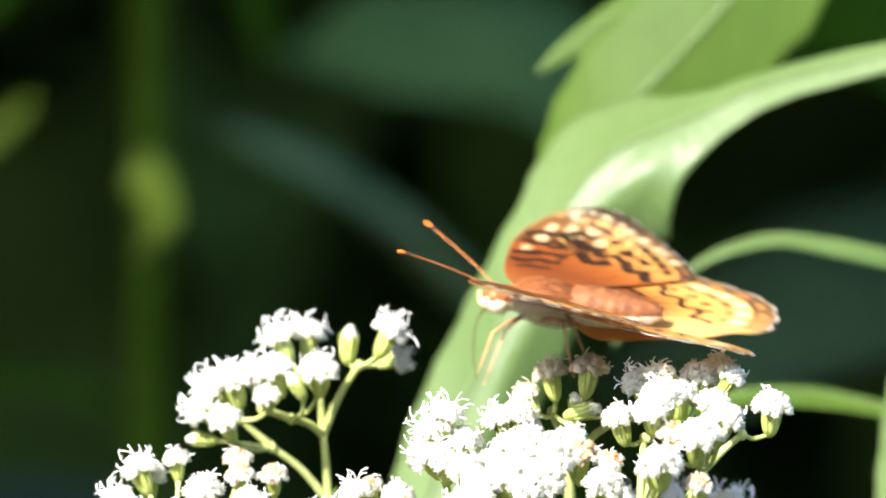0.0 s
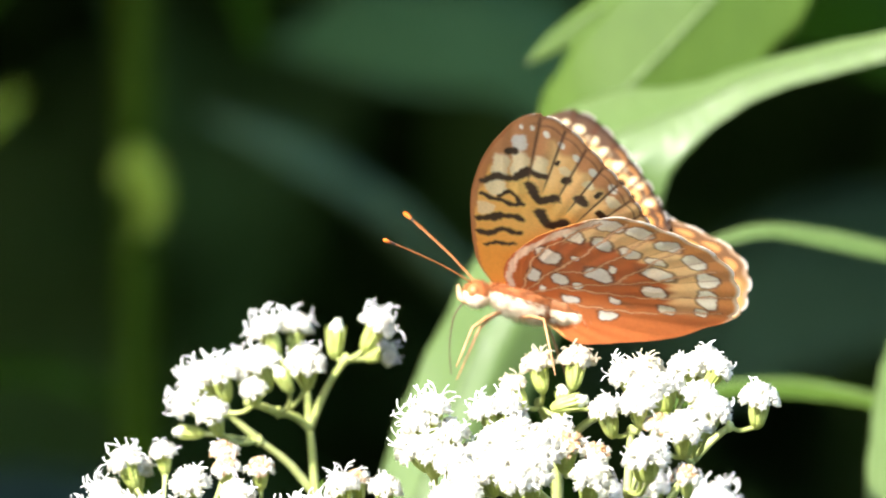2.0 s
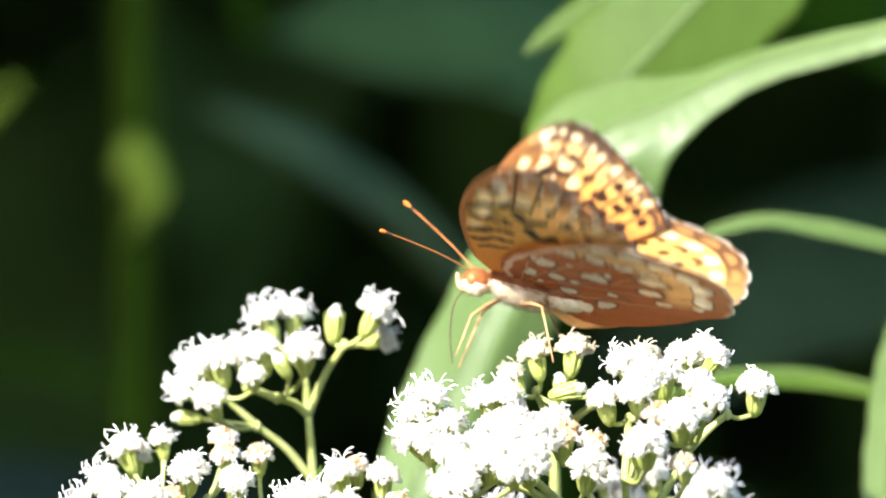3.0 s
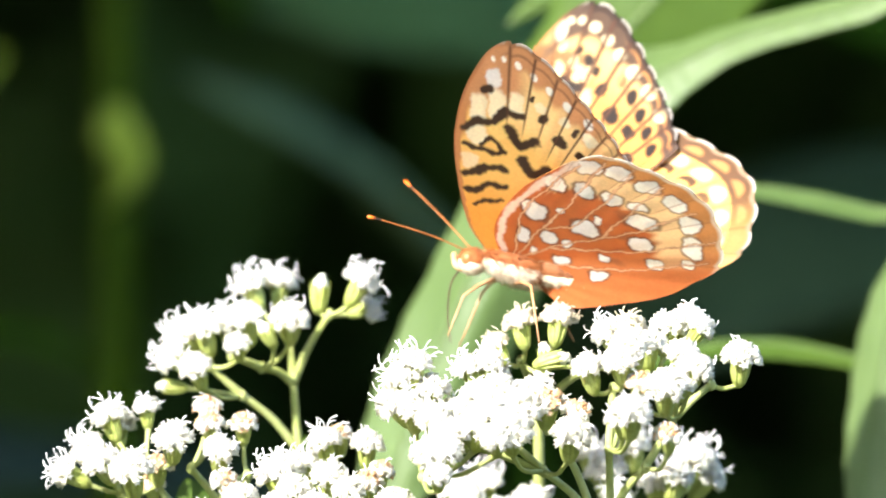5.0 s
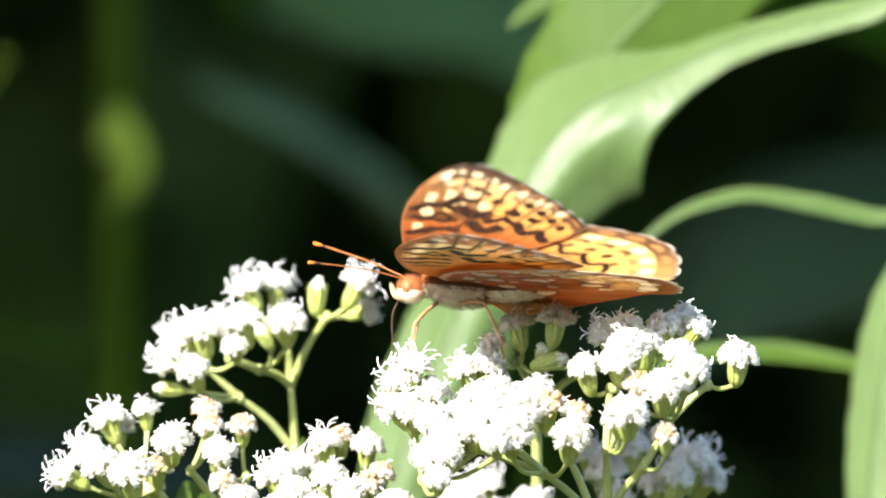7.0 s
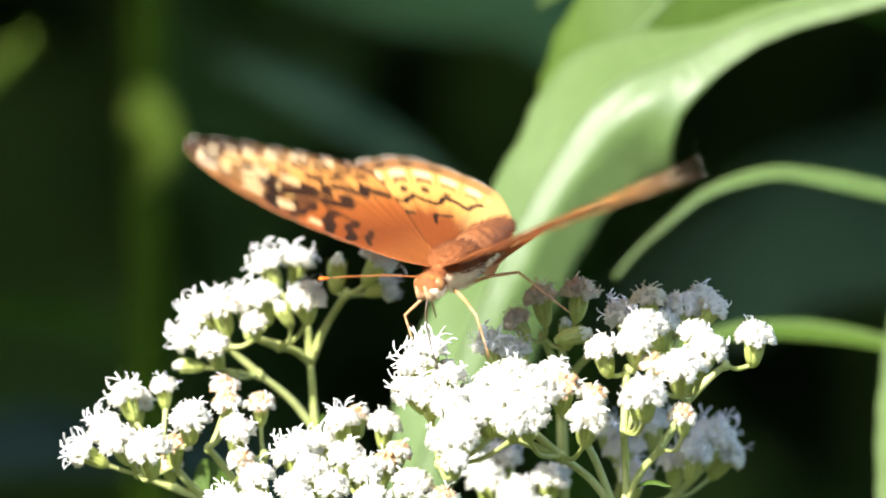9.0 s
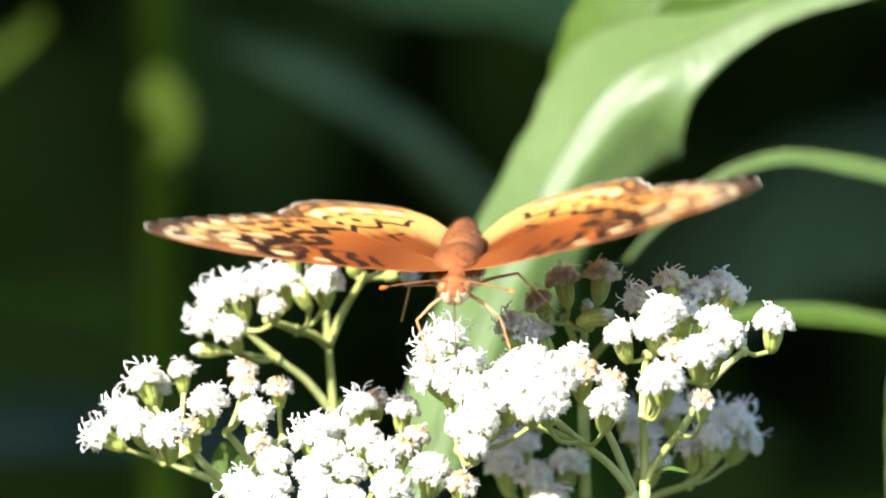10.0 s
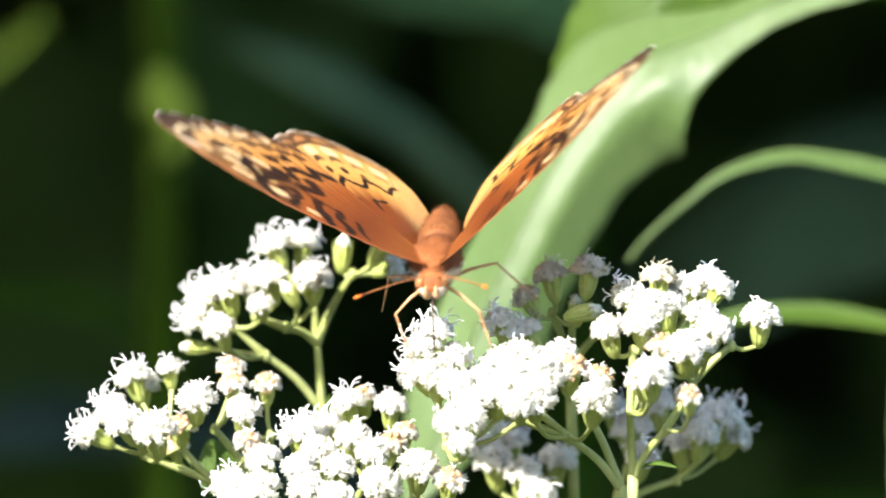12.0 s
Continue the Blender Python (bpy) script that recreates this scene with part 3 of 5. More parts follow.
def head_meshes(kind, seed):
    """Meshes of one flower head, its base at the origin and its face along z: cup, florets, styles."""
    rng = random.Random(seed)
    mm = 0.001
    cup, flo, sty = bmesh.new(), bmesh.new(), bmesh.new()
    # cup of overlapping bracts
    bud = kind == "b"
    prof = [(0.0, 0.35), (0.6, 0.85), (1.8, 1.12), (3.2, 1.2), (4.2, 1.35)]
    rings = []
    for z, r in prof:
        rings.append([cup.verts.new((r * mm * math.cos(a) * (1 + 0.06 * (k % 2)), r * mm * math.sin(a) * (1 + 0.06 * (k % 2)), z * mm)) for k, a in enumerate(2 * math.pi * k / 12 for k in range(12))])
    for a, b in zip(rings, rings[1:]):
        for k in range(12):
            cup.faces.new((a[k], a[(k + 1) % 12], b[(k + 1) % 12], b[k]))
    cup.faces.new(rings[0][::-1])
    cup.faces.new(rings[-1])
    for k in range(9):
        a = 2 * math.pi * k / 9 + rng.uniform(-0.2, 0.2)
        d = Vector((math.cos(a), math.sin(a), 0))
        line = [d * 0.8 * mm + Vector((0, 0, 0.5 * mm)), d * 1.28 * mm + Vector((0, 0, 2.0 * mm)), d * (1.45 + rng.uniform(0, 0.25)) * mm + Vector((0, 0, 4.9 * mm))]
        blade(cup, glide(line, 2), [0.3 * mm, 0.42 * mm, 0.42 * mm, 0.3 * mm, 0.04 * mm], d, fold=0.1, thick=0.00008, across=1)
    if bud:
        ball(flo, (0, 0, 4.2 * mm), (1.15 * mm, 1.15 * mm, 1.5 * mm), 12, 8)
        for _ in range(5):
            a, t = rng.uniform(0, 6.28), rng.uniform(0, 0.5)
            way = Vector((math.sin(t) * math.cos(a), math.sin(t) * math.sin(a), math.cos(t)))
            star_floret(flo, Vector((0, 0, 4.2 * mm)) + way * 1.3 * mm, way, 0.5 * mm, rng)
        return to_mesh("involucre", cup, M_CUP), to_mesh("floret_dome", flo, M_BUDTIP), None
    # florets fanning out of the cup
    count = 44
    for i in range(count):
        t = math.acos(1 - (1 - math.cos(1.4)) * (i + 0.5) / count)
        a = i * 2.39996 + rng.uniform(-0.3, 0.3)
        way = Vector((math.sin(t) * math.cos(a), math.sin(t) * math.sin(a), math.cos(t)))
        base = Vector((0, 0, 3.5 * mm)) + Vector((way.x * 2.1, way.y * 2.1, way.z * 2.2)) * mm * rng.uniform(0.84, 1.14)
        brown = 1 if kind == "t" and (t < 0.7 or rng.random() < 0.25) else 0
        star_floret(flo, base, (way + Vector((rng.uniform(-0.3, 0.3), rng.uniform(-0.3, 0.3), rng.uniform(-0.1, 0.2)))).normalized(), rng.uniform(0.56, 0.78) * mm * (0.8 if brown else 1), rng, brown)
    ball(flo, (0, 0, 4.4 * mm), (1.6 * mm, 1.6 * mm, 1.25 * mm), 12, 8)
    for i in range(12):
        t, a = math.acos(1 - 0.7 * rng.random()), rng.uniform(0, 6.28)
        way = Vector((math.sin(t) * math.cos(a), math.sin(t) * math.sin(a), math.cos(t)))
        base = Vector((0, 0, 3.5 * mm)) + way * 2.2 * mm
        tip = base + way * rng.uniform(0.5, 0.9) * mm
        tube(flo, [base - way * mm, base, tip], [0.16 * mm, 0.2 * mm, 0.08 * mm], 4, True, 1 if kind == "t" and rng.random() < 0.5 else 0)
    # forked thread-like styles
    for i in range({"s": 12, "f": 4, "t": 2, "w": 11}[kind]):
        t, a = rng.uniform(0.1, 1.15), rng.uniform(0, 6.28)
        way = Vector((math.sin(t) * math.cos(a), math.sin(t) * math.sin(a), math.cos(t)))
        base = Vector((0, 0, 3.6 * mm)) + way * 2.0 * mm
        for s in (-1, 1):
            bend = way.cross(Vector((rng.uniform(-1, 1), rng.uniform(-1, 1), rng.uniform(-1, 1)))).normalized() * s
            l = rng.uniform(1.2, 2.6) * (1.0 if kind == "s" else 0.7)
            line = [base, base + way * 0.45 * l * mm + bend * 0.08 * l * mm, base + way * 0.8 * l * mm + bend * 0.3 * l * mm, base + way * 0.95 * l * mm + bend * rng.uniform(0.5, 0.9) * l * mm]
            line = glide(line, 3)
            tube(sty, line, [0.075 * mm + 0.025 * mm * k / len(line) for k in range(len(line))], 4)
    return to_mesh("involucre", cup, M_CUP), to_mesh("floret_dome", flo, M_TAN if kind == "w" else M_PETAL, M_WILT), to_mesh("style_fringe", sty, M_TAN if kind == "w" else M_STYLE)


HEAD_KINDS = {k: [head_meshes(k, 10 * i + ord(k)) for i in range(4)] for k in "sftbw"}
PLANTS = {}
# leaves on the stems: places along each one, half width, facing, fold
SPRAY_LEAVES = {
    "left": [(((-15.9, -21.4, 23), (-15.0, -20.4, 21), (-14.5, -18.7, 20.5)), 0.45, (0, -1, 0.4), 0.2)],
    "lowleft": [(((-21.9, -35, 6), (-24.5, -32.2, 9), (-27.6, -28.6, 13), (-29.8, -24.4, 15)), 4.2, (0.2, -0.8, 0.5), 0.15)],
    "right": [(((23.8, -27.6, -16), (26.6, -26.6, -18), (29.4, -27.3, -19)), 0.5, (0, -0.6, 0.8), 0.2)],
}
PLANT_LABELS = {
    "left": "white snakeroot spray with frilly white heads on pale forking stalks",
    "lowleft": "low white snakeroot spray with partly wilting white flower heads",
    "middle": "dense white snakeroot cluster with some browning flower heads",
    "centre": "crowded bright white snakeroot cluster under the butterfly",
    "right": "white snakeroot spray with flower heads on slender forking stalks",
    "back": "snakeroot spray with green cups, heads coloured tan for warm wing shade",
    "low": "white snakeroot clusters low in the shade of the others",
}


def make_snakeroot(key, heads, forks, seed):
    rng = random.Random(seed)
    root = new("white_snakeroot")
    tagged(root, PLANT_LABELS[key], "flower", "white snakeroot plants")
    pts = [at(x, z, y) for x, z, y, below in forks]
    foot = Vector((pts[0].x, pts[0].y, -0.03))
    bm = bmesh.new()
    stem = [foot + (pts[0] - foot) * f + Vector((0.004 * math.sin(3.14 * f), 0, 0)) for f in (k / 14 for k in range(14))] + glide([pts[0], pts[1]], 5)
    tube(bm, stem, [0.0012 - 0.0005 * i / len(stem) for i in range(len(stem))], 8)
    part("stem", bm, M_STEM, root)
    for i in range(2, len(forks)):
        a, b = pts[forks[i][3]], pts[i]
        below = pts[forks[forks[i][3]][3]] if forks[forks[i][3]][3] >= 0 else a - Vector((0, 0, 0.01))
        mid = a * 0.55 + b * 0.45 + (a - below).normalized() * (b - a).length * 0.05
        bm = bmesh.new()
        line = glide([a - (a - below).normalized() * 0.0006, mid, b], 5)
        tube(bm, line, [0.00058 - 0.00014 * k / len(line) for k in range(len(line))], 7)
        # small swelling where the stalk forks
        ball(bm, b, (0.0006, 0.0006, 0.0008), 8, 6)
        part("branch", bm, M_STEM, root)
    for n, (x, z, y, size, lean, tip, kind) in enumerate(heads):
        size *= 0.90 * rng.uniform(0.93, 1.07)
        face = at(x + 0.2, z - 0.5, y)
        l, t = radians(lean), radians(tip * 0.62)
        way = Vector((math.sin(l) * math.cos(t), -math.sin(t), math.cos(l) * math.cos(t)))
        base = face - way * 0.0048 * size
        join = min(pts[1:], key=lambda q: (q - base).length + max(0, q.z - base.z) * 4)
        bm = bmesh.new()
        span = (base - join).length
        line = glide([join, join * 0.5 + base * 0.5 - way * span * 0.10 + Vector((rng.uniform(-1, 1), rng.uniform(-1, 1), 0)) * span * 0.05, base + way * 0.0004], 5)
        tube(bm, line, [0.00031] * (len(line) - 2) + [0.0004, 0.0005], 6)
        part("stalk", bm, M_STEM, root)
        cup, flo, sty = HEAD_KINDS[kind][rng.randrange(4)]
        m = Matrix.Translation(base) @ way.to_track_quat("Z", "Y").to_matrix().to_4x4() @ Matrix.Rotation(rng.uniform(0, 6.28), 4, "Z") @ Matrix.Diagonal((size, size, size, 1))
        head = part("flower_head", cup, None, root)
        head.matrix_basis = m
        tagged(part("floret_dome", flo, None, head), {"s": "frilly white florets", "f": "white star-shaped florets", "t": "browning white florets", "w": "white florets coloured tan for warm wing shade", "b": "closed creamy white bud"}[kind])
        if sty:
            part("style_fringe", sty, None, head)
    for line, half, face, wide in SPRAY_LEAVES.get(key, ()):
        bm = bmesh.new()
        ln = glide([at(*p) for p in line], 5)
        n = len(ln) - 1
        blade(bm, ln, [max(0.00005, half / 1000 * math.sin(math.pi * min(1, (k / n) * 0.9 + 0.08)) ** 0.8) for k in range(n + 1)], Vector(face).normalized(), fold=wide, thick=0.0001, seed=seed + 3)
        part("leaf", bm, M_MIDGREEN, root)
    PLANTS[key] = root


for k, key in enumerate(CLUSTERS):
    make_snakeroot(key, *CLUSTERS[key], 30 + k)


# ---- butterfly ----
FORE = ((0, 7), (3, 8.9), (6, 9.9), (11.5, 10.9), (17.5, 11.5), (22.5, 11.3), (27.5, 10.5), (32, 9.1), (36.3, 7.1), (38.6, 4.6), (38.3, 1.6), (35.7, -1.6), (32, -5), (28, -8.2), (24.2, -10.6), (21.5, -11.8), (19, -11.4), (10, -4.6), (4, 0.8), (0, 3.5))
HIND = ((0, 4.5), (3, 5.6), (6, 5.6), (9.5, 4.4), (14, 2), (18, -1.3), (21.5, -4.6), (23.8, -8.2), (23.8, -11.9), (22.6, -16.5), (21, -20.6), (18.3, -23.2), (14, -24.5), (8.6, -24.3), (4.5, -21), (1, -17), (-1.5, -10.8), (-3.2, -5), (-3, 0))


def step(a, b, x):
    t = np.clip((x - a) / (b - a), 0, 1)
    return t * t * (3 - 2 * t)


def layer(c, mask, colour):
    return c * (1 - mask[..., None]) + np.array(colour) * mask[..., None]


BLACK, CREAM = (0.018, 0.010, 0.007), (0.96, 0.85, 0.60)


def spot(s, rho, cs, cr, rs, rr, soft=0.25):
    d = np.sqrt(((s - cs) / rs) ** 2 + ((rho - cr) / rr) ** 2)
    return 1 - step(1 - soft, 1 + soft, d)


def stripe(rho, at_rho, half):
    return 1 - step(half * 0.6, half * 1.4, np.abs(rho - at_rho))


def stroke(u, v, pts, half, soft=0.35):
    """A dark line with soft edges through a few places on the wing."""
    d = np.full(u.shape, 99.0)
    for (a, b), (c, e) in zip(pts, pts[1:]):
        k = np.clip(((u - a) * (c - a) + (v - b) * (e - b)) / ((c - a) ** 2 + (e - b) ** 2), 0, 1)
        d = np.minimum(d, np.hypot(u - a - k * (c - a), v - b - k * (e - b)))
    return 1 - step(half * (1 - soft), half * (1 + soft), d)


def patch(u, v, cu, cv, ru, rv, soft=0.2, lean=0.0, power=2.0):
    """A rounded patch; a higher power squares it off."""
    du, dv = u - cu, v - cv
    du = du + lean * dv
    d = (np.abs(du / ru) ** power + np.abs(dv / rv) ** power) ** (1 / power)
    return 1 - step(1 - soft, 1 + soft, d)


# the black marks that both faces of the forewing share: half width, then places along and across the wing in mm
FORE_BARS = (
    (0.26, ((8.0, 8.4), (9.1, 7.0), (9.8, 4.9))),
    (0.36, ((10.2, 9.6), (10.7, 8.3), (12.1, 6.9), (12.4, 4.6))),
    (0.42, ((13.2, 9.9), (13.8, 8.6), (15.2, 7.2), (15.5, 4.8))),
    (0.32, ((18.4, 10.2), (18.2, 8.0), (18.0, 6.5), (18.4, 5.0))),
    (0.26, ((19.0, 7.9), (20.4, 7.0), (20.0, 5.6), (18.8, 5.1))),
    (0.48, ((21.4, 10.2), (23.1, 8.6), (23.5, 6.5), (26.0, 4.8), (25.6, 2.9))),
    (0.55, ((23.2, 4.2), (21.5, 3.8), (20.4, 2.7), (21.8, 0.8))),
    (0.60, ((18.0, 2.4), (16.4, 1.8), (15.8, 0.6), (17.1, -0.8))),
)
# round black spots of the outer row: place and half sizes
FORE_DOTS = ((31.0, 4.2, 0.6, 0.45), (30.0, 2.6, 0.75, 0.5), (28.6, 1.1, 0.6, 0.45), (26.2, -0.2, 0.95, 0.75), (22.9, -2.4, 1.1, 0.95), (21.2, -5.3, 0.8, 0.8))
# pale panes: place, half sizes
FORE_PANES = ((15.7, 9.4, 1.2, 0.9), (20.8, 8.5, 1.6, 1.1), (25.4, 8.4, 2.3, 0.9), (26.7, 6.0, 2.5, 0.9), (27.6, 3.4, 1.8, 0.8), (22.6, 5.7, 1.6, 1.1), (31.4, 6.5, 1.5, 0.8))
# pale spots along the rim: place and half size
FORE_RIM = ((35.0, 6.5, 0.55), (35.4, 5.1, 0.6), (34.9, 3.2, 0.8), (33.5, 1.1, 0.85), (31.8, -1.0, 0.9), (29.8, -3.4, 1.05), (27.6, -6.2, 1.15), (24.6, -8.5, 1.0))


def fore_colours(s, rho, upper, u, v):
    """Scale colours of a forewing: s counts the cells along the outer margin, rho goes from root to rim, u and v in mm."""
    frac = s - np.floor(s)
    cell = np.floor(s)
    inside = step(-0.6, 0.2, s) * (1 - step(6.8, 7.4, s))
    wu = u + 0.16 * np.sin(v * 2.3 + u * 0.7) + 0.07 * np.sin(v * 5.1 - u * 2.9)
    wv = v + 0.13 * np.sin(u * 1.9 + v) + 0.06 * np.sin(u * 6.3 + v * 2.0)
    out = u - 0.42 * v
    if upper:
        c = np.ones(s.shape + (3,)) * np.array((0.22, 0.054, 0.013))
        c = layer(c, step(7.0, 16.0, out), (0.38, 0.105, 0.020))
        c = layer(c, step(14.0, 24.0, out), (0.79, 0.36, 0.09))
        c = layer(c, step(24.0, 31.0, out) * 0.7, (0.90, 0.60, 0.27))
    else:
        c = np.ones(s.shape + (3,)) * np.array((0.88, 0.36, 0.06))
        c = layer(c, step(6.0, 16.0, u), (0.92, 0.53, 0.15))
        c = layer(c, step(18.0, 26.0, u - 0.5 * v) * 0.8, (0.95, 0.68, 0.33))
        # brown apex and margin with dark veins
        brown = step(0.83, 0.89, rho + 0.02 * np.sin(s * 6.28)) * (1 - step(4.2, 6.0, s))
        c = layer(c, np.maximum(brown, step(28.0, 30.5, u + 0.35 * v - 0.6) * step(1.0, 4.0, v)) * 0.85, (0.46, 0.165, 0.070))
    ink = BLACK if upper else (0.035, 0.016, 0.009)
    gain = 1.75 if upper else 1.4
    if upper:
        # dark lattice between the panes beyond the cell
        lattice = step(18.5, 20.0, wu + 0.2 * wv) * step(-1.0, 1.5, v - 0.05 * u) * (1 - step(30.0, 31.5, u))
        c = layer(c, lattice * 0.75, (0.07, 0.030, 0.016))
    for n, (pu, pv, ru, rv) in enumerate(FORE_PANES):
        hue = np.array(CREAM) if not upper else np.array((0.93, 0.68, 0.38))
        if n == 5:
            hue = np.array((0.94, 0.62, 0.20))
        if n == 6 and not upper:
            hue = np.array((0.80, 0.78, 0.76))
        c = layer(c, patch(wu, wv, pu, pv, ru * (0.85 if upper else 1.15), rv * (0.72 if upper else 1.2), 0.2, 0.15, 3.0) * (0.95 if n else 0.7), hue)
    if upper:
        for pu, pv, ru, rv in ((29.0, 4.4, 1.2, 0.55), (28.0, 2.2, 1.5, 0.7), (24.3, 1.5, 1.7, 0.9), (24.0, 4.4, 1.0, 0.6)):
            c = layer(c, patch(wu, wv, pu, pv, ru, rv, 0.25, 0.2) * 0.9, (0.93, 0.69, 0.38))
    for half, line in FORE_BARS:
        c = layer(c, stroke(wu, wv, line, half * gain), ink)
    if upper:
        # jagged band across the middle, and dark clouds along the cell
        c = layer(c, stroke(wu, wv, ((23.0, 6.4), (21.6, 4.2), (21.8, 2.0), (19.2, 0.4), (20.6, -1.4), (19.2, -3.2), (16.4, -4.0), (17.4, -6.2), (14.6, -6.8)), 0.8), ink)
        c = layer(c, stroke(wu, wv, ((12.4, 4.4), (16.0, 4.2), (19.0, 3.2)), 0.35) * 0.8, ink)
    if not upper:
        c = layer(c, patch(wu, wv, 29.1, 7.3, 0.9, 1.0), ink)
        c = layer(c, patch(wu, wv, 29.2, 1.4, 0.7, 0.35) + patch(wu, wv, 25.4, -4.5, 0.9, 0.5, lean=0.5), ink)
        # pale gold panes beyond the black spots
        c = layer(c, patch(wu, wv, 28.2, 0.2, 1.0, 0.7) + patch(wu, wv, 26.6, -3.0, 1.0, 0.7) + patch(wu, wv, 24.6, -6.4, 1.2, 0.9), CREAM)
    for n, (pu, pv, ru, rv) in enumerate(FORE_DOTS):
        if upper or n > 2:
            c = layer(c, patch(wu, wv, pu, pv, ru * (1.25 if upper else 1.0), rv * (1.15 if upper else 1.0), 0.25), ink)
    if upper:
        edge = step(0.0, 0.045, rho - (0.885 - 0.05 * (1 - step(0, 3.5, s)))) * step(-1.8, -0.8, s)
        c = layer(c, edge * 0.96, (0.050, 0.026, 0.020))
        arrow = spot(frac, rho, 0.5, 0.850, 0.34, 0.034) * inside * step(2.0, 3.0, s)
        c = layer(c, arrow, BLACK)
        for pu, pv, r in FORE_RIM:
            c = layer(c, patch(u, v, pu, pv, r * 1.05, r * 0.95, 0.18), (0.95, 0.80, 0.50))
        c = layer(c, patch(u, v, 33.2, 7.2, 1.5, 0.7, 0.3), (0.93, 0.80, 0.58))
        # fine rusty line along the trailing half of the margin
        c = layer(c, stripe(rho, 0.958, 0.010) * step(1.5, 3, s) * inside * 0.7, (0.55, 0.24, 0.07))
        c = layer(c, stripe(rho, 0.972, 0.006) * inside * 0.8, BLACK)
        # thickened dark scales along the veins of the outer half
        wide = step(0.50, 0.80, rho) * 0.08
        vein = (1 - step(0.02 + wide * 0.6, 0.07 + wide, np.minimum(frac, 1 - frac))) * step(0.45, 0.58, rho) * step(-0.5, 0.2, s) * (1 - step(6.3, 6.8, s))
        c = layer(c, vein * 0.9, (0.06, 0.028, 0.016))
        fine = (1 - step(0.02, 0.06 + 0.10 * (1 - rho), np.minimum(frac, 1 - frac))) * step(0.10, 0.25, rho) * step(-3.0, -1.5, s)
        c = layer(c, fine * 0.45, (0.12, 0.035, 0.012))
        # downy root and trailing edge
        c = layer(c, (1 - step(3.0, 9.0, u)) * 0.45, (0.40, 0.14, 0.035))
        c = layer(c, streaks(s, rho) * 0.38, (0.10, 0.030, 0.010))
    else:
        for pu, pv, r in FORE_RIM[:7]:
            c = layer(c, patch(u, v, pu - 0.2, pv + 0.1, r * 0.85, r * 0.55, 0.2, -0.4), (0.90, 0.87, 0.82))
        vein = (1 - step(0.03, 0.09, np.minimum(frac, 1 - frac))) * step(0.55, 0.70, rho) * step(-0.6, 0.0, s) * (1 - step(6.3, 6.8, s))
        c = layer(c, vein * 0.9, (0.07, 0.028, 0.014))
        c = layer(c, stripe(rho, 0.945, 0.007) * inside * 0.6, (0.16, 0.06, 0.03))
    check = np.where((frac > 0.2) & (frac < 0.8), 1.0, 0.0)
    c = layer(c, step(0.977, 0.985, rho) * inside, BLACK if upper else (0.3, 0.13, 0.06))
    c = layer(c, step(0.989, 0.995, rho) * check * inside, (0.58, 0.53, 0.47))
    c = layer(c, (1 - step(-1.6, -0.6, s)) * step(0.960, 0.982, rho) * 0.85, (0.40, 0.15, 0.055))
    return np.clip(c, 0, 1)


# silver spots: place, half sizes
SILVER_OUTER = ((20.9, -6.6, 1.35, 1.9), (21.2, -10.6, 1.3, 1.8), (19.9, -14.4, 1.2, 1.7), (17.9, -18.0, 1.4, 1.5), (14.7, -20.1, 1.6, 1.45), (10.6, -20.5, 2.0, 1.4), (7.3, -20.0, 0.8, 1.0), (5.8, -15.6, 1.0, 1.15))
SILVER_INNER = ((16.4, -2.3, 1.5, 1.3), (16.4, -6.1, 1.3, 1.45), (16.0, -9.8, 1.15, 1.35), (15.8, -13.2, 0.75, 1.3), (13.1, -13.8, 1.3, 2.1), (8.9, -13.7, 1.3, 1.5), (4.8, -9.0, 0.55, 0.9), (1.8, -8.4, 0.75, 1.25))
SILVER_ROOT = ((10.3, 0.4, 1.6, 1.7), (9.4, -6.3, 1.45, 1.85), (11.6, -3.0, 0.5, 0.6), (11.4, -7.9, 0.8, 0.5), (5.4, 1.8, 1.4, 0.95), (6.0, -1.6, 1.2, 1.05), (5.7, -3.9, 0.75, 0.7), (2.6, -3.3, 0.7, 1.15), (3.0, 0.4, 0.5, 0.5))
# veins of the hindwing's lower face, from the root outwards
HIND_VEINS = (
    ((1.0, 3.0), (9.0, 2.2), (14.0, -0.4), (21.0, -5.4)), ((1.0, 2.6), (7.4, -0.6), (13.0, -4.2), (22.6, -8.7)), ((7.4, -0.6), (8.8, -4.4), (13.4, -7.9), (22.4, -12.7)),
    ((1.0, 2.0), (5.0, -2.8), (8.2, -8.4), (14.0, -12.0), (20.6, -16.4)), ((8.2, -8.4), (11.0, -13.0), (17.4, -21.0)), ((4.0, -1.8), (5.8, -8.0), (7.4, -13.6), (12.8, -23.4)), ((1.0, 0.8), (2.6, -7.4), (4.0, -13.0), (8.4, -22.6)),
)
# dark dashes of the hindwing's upper face
HIND_DASHES = (
    (0.42, ((17.6, -4.4), (15.4, -6.0), (16.2, -8.4), (12.8, -9.2), (13.4, -12.0), (10.0, -12.2), (10.2, -15.2), (6.8, -15.0), (6.4, -17.4))),
    (0.50, ((10.5, -3.0), (12.0, -5.0), (10.4, -7.0))), (0.34, ((7.2, -7.4), (8.4, -9.6), (6.8, -10.8))),
)


def streaks(s, rho):
    """Fine down that runs out from the root."""
    return (0.5 + 0.5 * np.sin(s * 47 + 3 * np.sin(s * 13.0) + 2 * np.sin(rho * 9 + s * 5))) * (1 - step(0.45, 0.75, rho)) * step(0.03, 0.12, rho)


